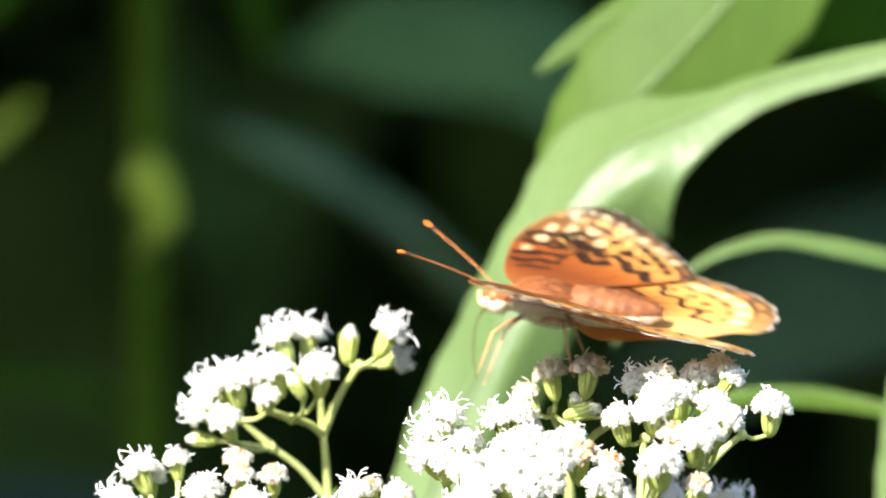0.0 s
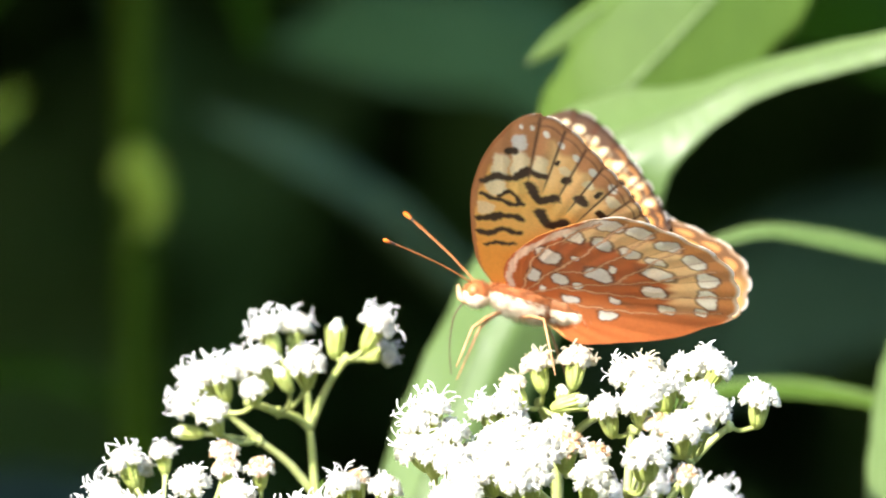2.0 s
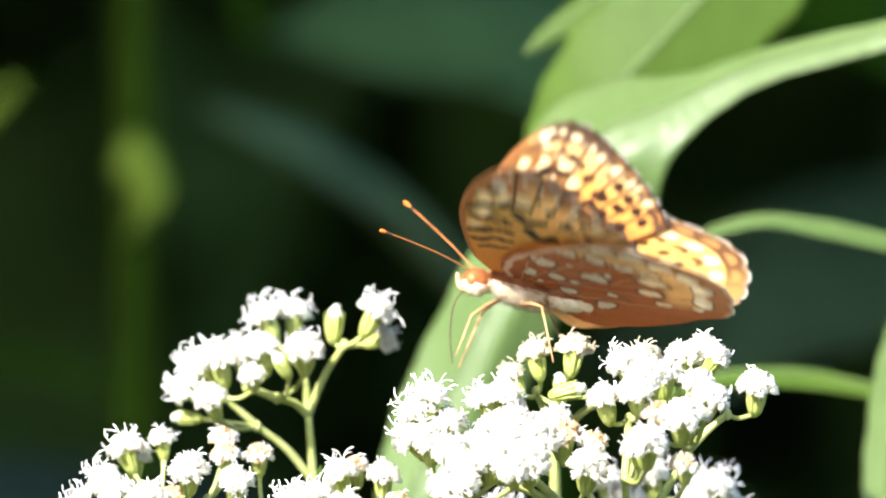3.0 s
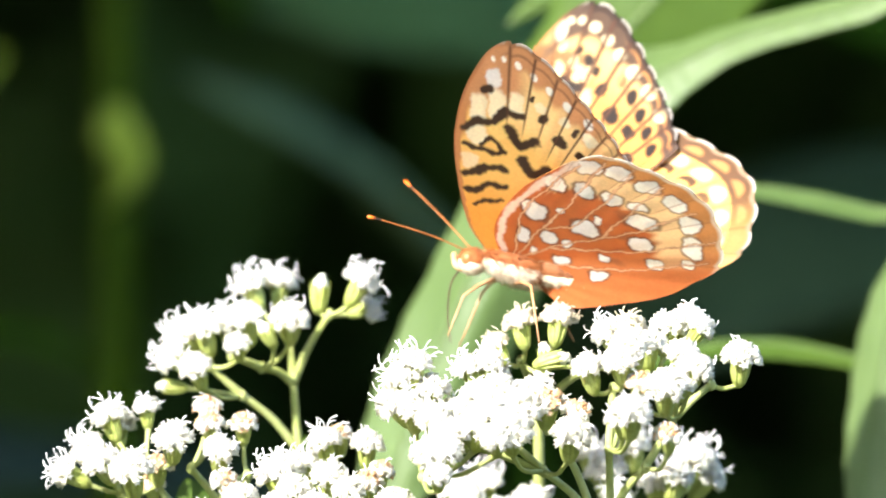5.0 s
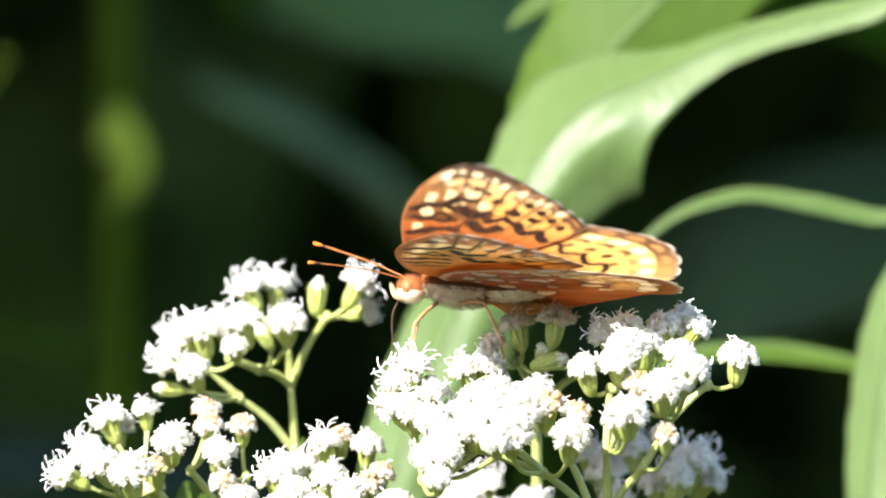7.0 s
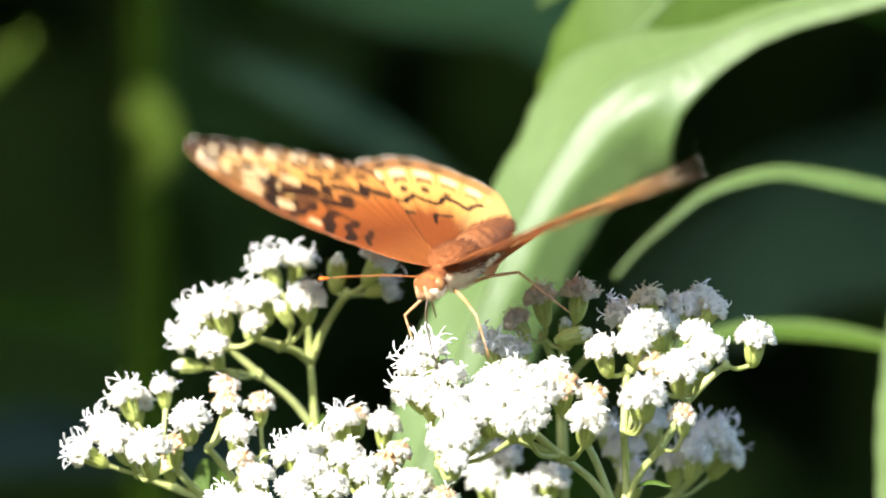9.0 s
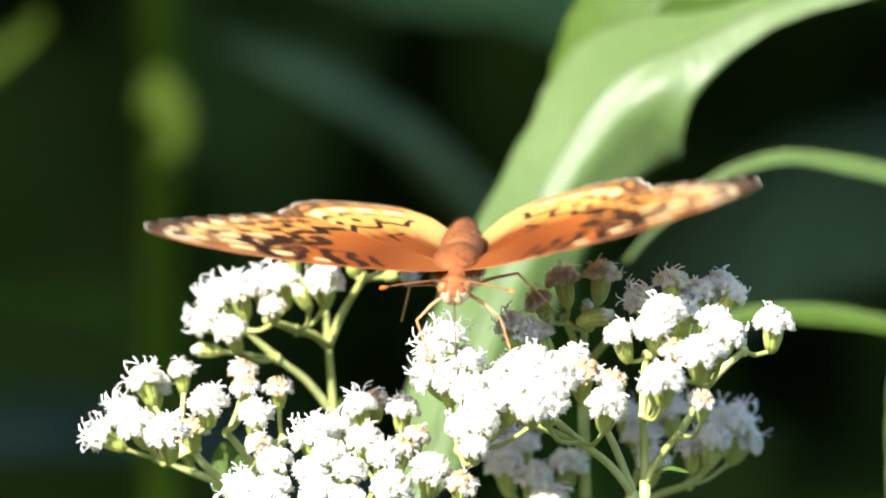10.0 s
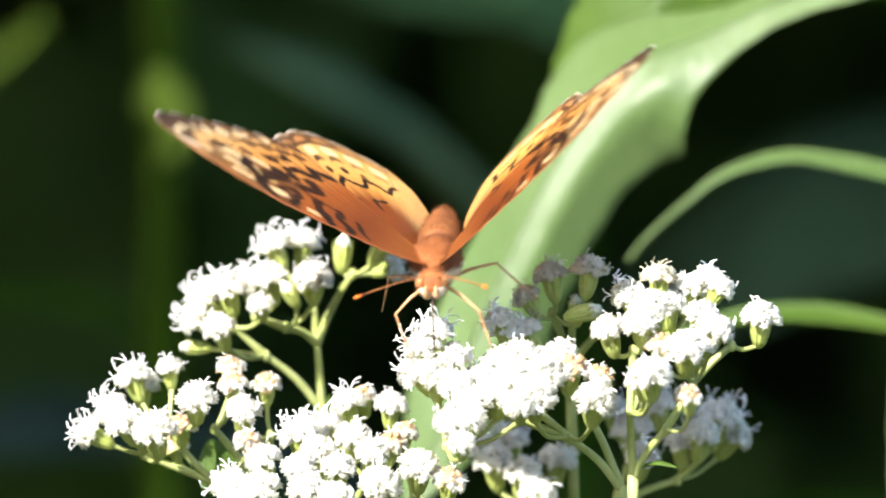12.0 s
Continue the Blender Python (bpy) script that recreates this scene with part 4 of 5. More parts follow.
def hind_colours(s, rho, upper, u, v):
    frac = s - np.floor(s)
    inside = step(-0.5, 0.1, s) * (1 - step(6.9, 7.4, s))
    wu = u + 0.14 * np.sin(v * 2.3 + u * 0.7) + 0.06 * np.sin(v * 5.1 - u * 2.9)
    wv = v + 0.14 * np.sin(u * 1.9 + v) + 0.06 * np.sin(u * 6.3 + v * 2.0)
    if upper:
        c = np.ones(s.shape + (3,)) * np.array((0.25, 0.062, 0.014))
        c = layer(c, step(0.44, 0.64, rho + 0.02 * np.sin(s * 6.28)), (0.79, 0.37, 0.085))
        c = layer(c, step(0.58, 0.76, rho), (0.87, 0.48, 0.135))
        c = layer(c, step(5.6, 7.6, s) * step(0.35, 0.6, rho) * 0.5, (0.89, 0.56, 0.22))
        c = layer(c, streaks(s, rho) * 0.35, (0.12, 0.036, 0.012))
        for half, line in HIND_DASHES:
            c = layer(c, stroke(wu, wv, line, half), BLACK)
        c = layer(c, spot(frac, rho, 0.5, 0.70, 0.20, 0.026) * inside * (1 - step(5.2, 6.2, s)), BLACK)
        # pale spots backed by dark arcs, an orange-brown border between two dark lines
        arc = 0.775 + 0.035 * (1 - (2 * frac - 1) ** 2)
        c = layer(c, stripe(rho, arc - 0.018, 0.019) * inside * step(0.12, 0.25, frac) * (1 - step(0.75, 0.88, frac)) * (1 - 0.5 * step(4, 6, s)), (0.10, 0.045, 0.020))
        c = layer(c, spot(frac, rho, 0.5, 0.848, 0.36, 0.036, 0.25) * inside, (0.95, 0.77, 0.46))
        border = step(0.888, 0.900, rho - 0.008 * np.cos(2 * np.pi * frac)) * inside * (1 - 0.45 * step(4.5, 6.5, s))
        c = layer(c, border * 0.95, (0.085, 0.038, 0.020))
        c = layer(c, spot(frac, rho, 0.5, 0.934, 0.33, 0.020, 0.3) * inside * 0.9, (0.60, 0.27, 0.09))
    else:
        c = np.ones(s.shape + (3,)) * np.array((0.43, 0.10, 0.024))
        c = layer(c, (0.5 + 0.5 * np.sin(u * 1.1 + np.sin(v * 0.9) * 1.4) * np.sin(v * 1.3)) * 0.35, (0.56, 0.16, 0.035))
        # pale band between the two outer rows of silver
        band = step(0.66, 0.72, rho + 0.012 * np.sin(s * 12.0)) * (1 - step(0.84, 0.90, rho)) * inside
        c = layer(c, band * 0.92, (0.94, 0.67, 0.34))
        c = layer(c, step(0.86, 0.91, rho) * inside * 0.85, (0.56, 0.24, 0.07))
        c = layer(c, step(6.0, 6.9, s) * 0.6, (0.55, 0.18, 0.06))
        dim = lambda rows, grow: sum(patch(wu, wv, a, b, ru * grow, rv * grow, 0.10, 0.15 * np.sin(a), 2.4) for a, b, ru, rv in rows)
        for rows, grow in ((SILVER_OUTER, 1.14), (SILVER_INNER, 1.22), (SILVER_ROOT, 1.22)):
            dark = np.clip(dim(rows, grow), 0, 1)
            lit = np.clip(dim(rows, 0.94), 0, 1)
            c = layer(c, dark * 0.8, (0.10, 0.04, 0.02))
            c = layer(c, lit, (0.96, 0.95, 0.88))
        # smoky patches that back the inner row
        c = layer(c, patch(wu, wv, 13.6, -11.2, 0.7, 0.9, 0.5) * 0.55 + patch(wu, wv, 9.4, -11.4, 0.6, 0.8, 0.5) * 0.5 + patch(wu, wv, 4.6, -10.6, 0.5, 1.2, 0.5) * 0.5, (0.20, 0.07, 0.03))
        # whitish front edge from the root
        c = layer(c, stroke(wu, wv, ((0.2, 4.2), (4.2, 5.0), (8.6, 4.2), (13.2, 1.4), (17.8, -2.0), (21.2, -5.2)), 0.42, 0.5) * 0.85, (0.92, 0.76, 0.62))
        for line in HIND_VEINS:
            c = layer(c, stroke(wu, wv, line, 0.21, 0.4) * 0.7, (0.20, 0.06, 0.022))
            c = layer(c, stroke(wu, wv, line, 0.11, 0.5) * 0.8, (0.84, 0.50, 0.28))
    vein = (1 - step(0.012, 0.05, np.minimum(frac, 1 - frac))) * step(0.70, 0.80, rho) * inside
    c = layer(c, vein * 0.5, (0.16, 0.06, 0.025) if upper else (0.26, 0.09, 0.03))
    check = np.where((frac > 0.2) & (frac < 0.8), 1.0, 0.0)
    c = layer(c, step(0.976, 0.984, rho) * inside, (0.66, 0.50, 0.34) if not upper else (0.36, 0.24, 0.15))
    c = layer(c, step(0.986, 0.992, rho) * check * inside, (0.78, 0.72, 0.64))
    return np.clip(c, 0, 1)


def wing_mesh(name, outline, root_v, cells, colours, side, rise, trough, n=420, k=130):
    """One wing: a fan of rays from the root, two faces with scale colours, gently corrugated along the veins. trough: how far the inner edge folds down beside the abdomen."""
    pts = [Vector((u, v, 0)) for u, v in outline]
    fine = glide(pts, 10)
    xy = np.array([(p.x, p.y) for p in fine])
    run = np.concatenate([[0], np.cumsum(np.hypot(*np.diff(xy, axis=0).T))])
    first, last = (run[i * 10] for i in cells)
    m = np.linspace(0, run[-1], n)
    rim = np.stack([np.interp(m, run, xy[:, 0]), np.interp(m, run, xy[:, 1])], 1)
    angle = np.arctan2(rim[:, 1] - root_v, rim[:, 0])
    first, last = angle[np.searchsorted(m, first)], angle[np.searchsorted(m, last)]
    s = (first - angle) / (first - last) * 7
    scallop = np.where((s > 0) & (s < 7), 1 - 0.015 * np.abs(np.cos(np.pi * s)) ** 3, 1.0)
    root = np.array((0.0, root_v))
    rim = root + (rim - root) * scallop[:, None]
    rho = np.linspace(0.0, 1.0, k) ** 0.85
    rho[0] = 0.004
    P = root + (rim - root)[:, None, :] * rho[None, :, None]
    S_, R_ = np.broadcast_to(s[:, None], (n, k)), np.broadcast_to(rho[None, :], (n, k))
    lift = 0.03 * np.cos(2 * np.pi * S_) * R_ * step(0.2, 0.6, R_) + rise - 0.0004 * P[..., 0] ** 2 + 0.25 * np.sin(P[..., 1] * 0.22) * R_ - 0.006 * np.maximum(0, -P[..., 1] - 4) ** 1.6 - trough * np.maximum(0, 6 - P[..., 0]) ** 2 * step(0, 8, 2 - P[..., 1])
    verts, cols = [], []
    for upper in (True, False):
        z = lift + (0.05 if upper else -0.05)
        verts.append(np.stack([P[..., 1], side * P[..., 0], z], -1).reshape(-1, 3) / 1000)
        cols.append(np.concatenate([colours(S_, R_, upper, P[..., 0], P[..., 1]), np.ones((n, k, 1))], -1).reshape(-1, 4))
    idx = np.arange(n * k).reshape(n, k)
    quads = np.stack([idx[:-1, :-1], idx[1:, :-1], idx[1:, 1:], idx[:-1, 1:]], -1).reshape(-1, 4)
    if side > 0:
        quads = quads[:, ::-1]
    low = quads[:, ::-1] + n * k
    ends = np.stack([idx[:-1, -1], idx[1:, -1], idx[1:, -1] + n * k, idx[:-1, -1] + n * k], -1)
    me = bpy.data.meshes.new(name)
    me.from_pydata(np.concatenate(verts).tolist(), [], np.concatenate([quads, low, ends]).tolist())
    layer_ = me.color_attributes.new("scales", "FLOAT_COLOR", "POINT")
    layer_.data.foreach_set("color", np.concatenate(cols).astype(np.float32).ravel())
    me.materials.append(M_WING)
    me.polygons.foreach_set("use_smooth", [True] * len(me.polygons))
    return me


def hair(bm, rng, surface, count, length, mat):
    """Fine tapering hairs; surface(rng) gives a root and a way."""
    for _ in range(count):
        p, d = surface(rng)
        l = length * rng.uniform(0.5, 1.2)
        u = d.orthogonal().normalized() * 0.00004
        w = d.cross(u).normalized() * 0.00004
        tip = bm.verts.new(p + d * l)
        ring = [bm.verts.new(p + u), bm.verts.new(p - u * 0.5 + w), bm.verts.new(p - u * 0.5 - w)]
        for i in range(3):
            bm.faces.new((ring[i], ring[(i + 1) % 3], tip)).material_index = mat(d) if callable(mat) else mat


FEELERS = []


def make_butterfly():
    mm = 0.001
    rng = random.Random(12)
    root = new("butterfly")
    tagged(root, "orange fritillary butterfly with black-marked wings and silver-spotted undersides feeding on flowers", "butterfly")
    V = lambda x, y, z: Vector((x, y, z)) * mm

    def two_tone(bm, side=-0.05):
        bm.normal_update()
        for f in bm.faces:
            n = f.normal
            f.material_index = 1 if n.z < -0.42 or (n.z < side and abs(n.y) > 0.5) else 0

    bm = bmesh.new()
    ball(bm, V(2.2, 0, 0.8), V(4.8, 2.9, 2.6), 22, 14)
    two_tone(bm)

    def pelt(r):
        a, t = r.uniform(0, 6.28), math.acos(r.uniform(-1, 1))
        q = Vector((math.cos(t), math.sin(t) * math.cos(a), math.sin(t) * math.sin(a)))
        return V(2.2 + 4.8 * q.x, 2.9 * q.y, 0.8 + 2.6 * q.z), (q + Vector((-0.8, 0, 0))).normalized()
    hair(bm, rng, pelt, 3200, 1.05 * mm, lambda d: 1 if d.z < -0.45 or (d.z < -0.12 and abs(d.y) > 0.5) else 0)
    part("thorax", to_mesh("thorax", bm, M_FUR_T, M_FUR_B), None, root, "furry thorax, rusty above and cream below")
    # abdomen in rings
    bm = bmesh.new()
    line, rad = [], []
    for i in range(29):
        f = i / 28
        line.append(V(0.6 - 13 * f, 0, 1.1 + 1.4 * f))
        rad.append((2.75 * math.sin(min(1, f * 2.2 + 0.45) * 1.45) * (1 - 0.75 * f ** 3) + 0.10 * math.sin(f * 8 * 2 * math.pi)) * mm)
    tube(bm, line, rad, 16)
    two_tone(bm, -0.35)

    def belly(r):
        i = r.randrange(0, 28)
        a = r.uniform(0, 6.28)
        d = Vector((0, math.cos(a), math.sin(a)))
        return line[i] + d * rad[i], (d + Vector((-1.2, 0, 0))).normalized()
    hair(bm, rng, belly, 800, 0.7 * mm, lambda d: 1 if d.z < -0.36 else 0)
    part("abdomen", to_mesh("abdomen", bm, M_ABD, M_FUR_B), None, root, "tapering ringed abdomen, rusty above")
    # head with eyes, palps, antennae and tongue
    bm = bmesh.new()
    ball(bm, V(8.5, 0, -0.2), V(1.9, 2.0, 1.8), 16, 10)
    two_tone(bm)

    def poll(r):
        a, t = r.uniform(0, 6.28), math.acos(r.uniform(-1, 1))
        q = Vector((math.cos(t), math.sin(t) * math.cos(a), math.sin(t) * math.sin(a)))
        return V(8.5 + 1.8 * q.x, 1.9 * q.y, -0.2 + 1.7 * q.z), (q + Vector((0.2, 0, 0.3))).normalized()
    hair(bm, rng, poll, 420, 0.5 * mm, lambda d: 0 if d.z > -0.35 else 1)
    head = part("head", to_mesh("head", bm, M_FUR_T, M_FUR_B), None, root)
    for s in (1, -1):
        bm = bmesh.new()
        ball(bm, V(8.9, 1.35 * s, 0.1), V(0.85, 0.8, 0.95), 16, 10)
        part("eye", bm, M_EYE, head, "rounded amber compound eye")
        bm = bmesh.new()
        ln = glide([V(9.2, 0.6 * s, -1.4), V(10.4, 0.65 * s, -1.0), V(11.2, 0.6 * s, 0.4)], 4)
        tube(bm, ln, [0.38 * mm, 0.45 * mm, 0.5 * mm, 0.5 * mm, 0.48 * mm, 0.4 * mm, 0.3 * mm, 0.2 * mm, 0.08 * mm], 8)
        part("palp", bm, M_PALP, head, "tan furry palp")
        bm = bmesh.new()
        ln = glide([V(0, 0.55 * s, 0), V(4.3, 3.0 * s, 1.3), V(9.2, 6.1 * s, 2.3), V(12.4, 8.2 * s, 2.8)], 7)
        n = len(ln)
        tube(bm, ln, [(0.095 if i < n - 4 else (0.13, 0.20, 0.25, 0.18)[i - n + 4]) * mm for i in range(n)], 8)
        for f in bm.faces:
            x = f.calc_center_median().x
            f.material_index = 1 if x > 11.5 * mm else (2 if x > 10.8 * mm else 0)
        FEELERS.append(part("antenna", to_mesh("antenna", bm, M_ANT, M_CLUB, M_TIP), None, root, "thin rusty antenna with an orange club"))
    bm = bmesh.new()
    ln = glide([V(9.5, 0, -1.1), V(10.6, 0, -3.5), V(10.2, 0, -7.5), V(9.0, 0, -11.0)], 6)
    tube(bm, ln, [0.14 * mm - 0.004 * mm * i for i in range(len(ln))], 6)
    part("proboscis", bm, M_TONGUE, root, "thin dark uncoiled tongue")
    # four walking legs: thigh, shin and foot in one bent rod
    for s, x0, knee, foot in ((1, 5.0, (7.6, 5.5, -4.2), (8.2, 7.0, -9.5)), (-1, 5.0, (7.4, -5.0, -4.4), (8.4, -2.8, -11.5)), (1, 2.4, (-1.0, 7.2, -0.8), (-4.5, 12.0, -7.0)), (-1, 2.4, (-1.0, -6.4, -2.2), (-5.0, -8.0, -8.0))):
        bm = bmesh.new()
        a, k, f = V(x0, 1.2 * s, -1.6), V(*knee), V(*foot)
        ln = [a, a * 0.5 + k * 0.5 + V(0, 0, 0.3), k, k * 0.8 + f * 0.2, k * 0.4 + f * 0.6, k * 0.3 + f * 0.7, f]
        tube(bm, ln, [0.26 * mm, 0.22 * mm, 0.17 * mm, 0.15 * mm, 0.13 * mm, 0.10 * mm, 0.08 * mm], 8)
        part("leg", bm, M_LEG, root)
    wings = []
    for s in (1, -1):
        pair = []
        for name, outline, rv, cells, col, rise, label in (("forewing", FORE, 5.0, (9, 15), fore_colours, 0.12, "orange forewing with black bars and pale rim spots"), ("hindwing", HIND, 3.5, (6, 13), hind_colours, -0.4, "orange hindwing with silver spots beneath")):
            me = wing_mesh(name, outline, rv, cells, col, s, rise, 0.03 if name == "hindwing" else 0.0)
            ob = part(name, me, None, root, label)
            ob.location = V(0, 1.0 * s, 1.5)
            pair.append(ob)
        wings.append(pair)
    return root, wings


BUTTERFLY, WINGS = make_butterfly()

# sway of each spray: seconds, sideways and up in millimetres, lean in degrees
SWAY = {
    "left": (
        (0, 2.66, -0.94, -0.22), (0.5, 2.76, -1.13, -0.08), (1, 3.14, -1.22, -0.64), (1.5, 2.10, -0.73, -0.32), (2, 2.20, -1.25, -0.04),
        (2.5, 2.48, -0.90, -0.11), (3, 2.32, -0.82, 0.20), (5, 2.60, -0.60, 0.37), (5.5, 2.66, -0.44, 0.41), (6, 2.46, -0.43, 0.26),
        (6.5, 2.22, -0.58, 0.43), (8.5, 1.78, -0.38, 0.31), (9, 0.87, -0.34, 0.35), (9.5, 1.49, -0.59, 0.84), (10, 1.71, -0.30, 0.24),
        (10.5, -0.42, -0.48, 0.36), (11, 1.03, -0.14, 0.10), (11.5, 1.52, -0.26, 0.45), (12, 0.00, 0.00, 0.00),
    ),
    "lowleft": (
        (0, 2.68, -0.83, -0.32), (0.5, 2.78, -0.99, -0.26), (1, 3.07, -1.21, -0.26), (1.5, 2.12, -0.66, -0.46), (2, 2.24, -1.07, -0.34),
        (2.5, 2.54, -0.89, -0.07), (3, 2.44, -0.70, -0.15), (5, 2.61, -0.47, 0.16), (5.5, 2.72, -0.30, 0.11), (6, 2.48, -0.38, 0.15),
        (6.5, 2.35, -0.37, -0.00), (8.5, 1.95, -0.31, 0.08), (9, 0.94, -0.33, 0.15), (9.5, 1.60, -0.47, 0.23), (10, 1.76, -0.35, 0.16),
        (10.5, -0.26, -0.39, -0.03), (11, 1.15, -0.35, 0.38), (11.5, 1.71, -0.25, 0.24), (12, 0.00, 0.00, 0.00),
    ),
    "middle": (
        (0, 2.71, -0.84, -0.24), (0.5, 2.77, -0.97, -0.24), (1, 3.06, -1.13, -0.25), (1.5, 2.11, -0.66, -0.45), (2, 2.26, -1.06, -0.30),
        (2.5, 2.53, -0.85, -0.06), (3, 2.44, -0.68, -0.13), (5, 2.54, -0.31, -0.07), (5.5, 2.68, -0.16, -0.10), (6, 2.49, -0.22, -0.13),
        (6.5, 2.31, -0.19, -0.31), (8.5, 1.92, -0.23, -0.06), (9, 0.90, -0.27, 0.01), (9.5, 1.53, -0.48, 0.26), (10, 1.71, -0.31, 0.11),
        (10.5, -0.29, -0.40, 0.03), (11, 1.10, -0.17, -0.03), (11.5, 1.66, -0.16, 0.01), (12, 0.00, 0.00, 0.00),
    ),
    "centre": (
        (0, 2.96, 0.12, 0.75), (0.5, 3.15, -0.04, 0.67), (1, 3.28, -0.07, 0.50), (1.5, 2.51, 0.24, 0.63), (2, 2.59, -0.05, 0.65),
        (2.5, 2.59, 0.21, 0.70), (3, 2.60, 0.07, 0.59), (5, 2.70, 0.69, 1.25), (5.5, 2.93, 0.71, 0.97), (6, 2.84, 0.63, 1.01),
        (6.5, 2.51, 0.68, 0.89), (8.5, 2.01, 0.22, 0.62), (9, 0.85, -0.05, 0.41), (9.5, 1.42, -0.38, 0.30), (10, 1.80, -0.32, 0.37),
        (10.5, -0.14, -0.26, 0.24), (11, 1.20, -0.07, 0.35), (11.5, 1.75, -0.21, 0.22), (12, 0.00, 0.00, 0.00),
    ),
    "right": (
        (0, 3.10, -0.27, 0.48), (0.5, 3.31, -0.51, 0.18), (1, 3.43, -0.33, 0.54), (1.5, 2.69, -0.14, 0.35), (2, 2.73, -0.34, 0.52),
        (2.5, 2.79, -0.06, 0.60), (3, 2.78, -0.17, 0.45), (5, 2.93, 0.22, 0.82), (5.5, 3.10, 0.36, 0.80), (6, 2.97, 0.31, 0.82),
        (6.5, 2.71, 0.32, 0.65), (8.5, 2.13, -0.04, 0.38), (9, 0.93, -0.35, -0.10), (9.5, 1.44, -0.50, 0.07), (10, 1.79, -0.42, 0.13),
        (10.5, -0.17, -0.32, 0.13), (11, 1.15, -0.40, -0.24), (11.5, 1.75, -0.24, 0.13), (12, 0.00, 0.00, 0.00),
    ),
    "back": (
        (0, 1.70, -1.67, 0.48), (0.5, 1.91, -1.91, 0.18), (1, 2.03, -1.73, 0.54), (1.5, 1.29, -1.54, 0.35), (2, 1.33, -1.74, 0.52),
        (2.5, 1.39, -1.46, 0.60), (3, 1.38, -1.57, 0.45), (5, 1.53, -1.18, 0.82), (5.5, 1.70, -1.04, 0.80), (6, 1.57, -1.09, 0.82),
        (6.5, 1.31, -1.08, 0.65), (8.5, 1.15, -1.02, 0.38), (9, 0.51, -0.77, -0.10), (9.5, 1.44, -0.50, 0.07), (10, 1.79, -0.42, 0.13),
        (10.5, -0.17, -0.32, 0.13), (11, 1.15, -0.40, -0.24), (11.5, 1.75, -0.24, 0.13), (12, 0.00, 0.00, 0.00),
    ),
    "low": (
        (0, 2.78, -1.27, -0.50), (0.5, 2.74, -1.29, -0.50), (1, 3.24, -1.91, -0.71), (1.5, 1.95, -1.05, -0.56), (2, 2.15, -1.56, -0.55),
        (2.5, 2.49, -1.23, -0.45), (3, 2.52, -0.96, -0.35), (5, 2.32, -0.61, 0.11), (5.5, 2.55, -0.47, 0.08), (6, 2.51, -0.39, 0.26),
        (6.5, 2.29, -0.46, 0.10), (8.5, 1.98, -0.33, 0.13), (9, 0.84, -0.25, 0.00), (9.5, 1.47, -0.45, 0.14), (10, 1.69, -0.37, 0.19),
        (10.5, -0.49, -0.41, -0.01), (11, 0.99, -0.20, 0.16), (11.5, 1.70, -0.19, 0.32), (12, 0.00, 0.00, 0.00),
    ),
}


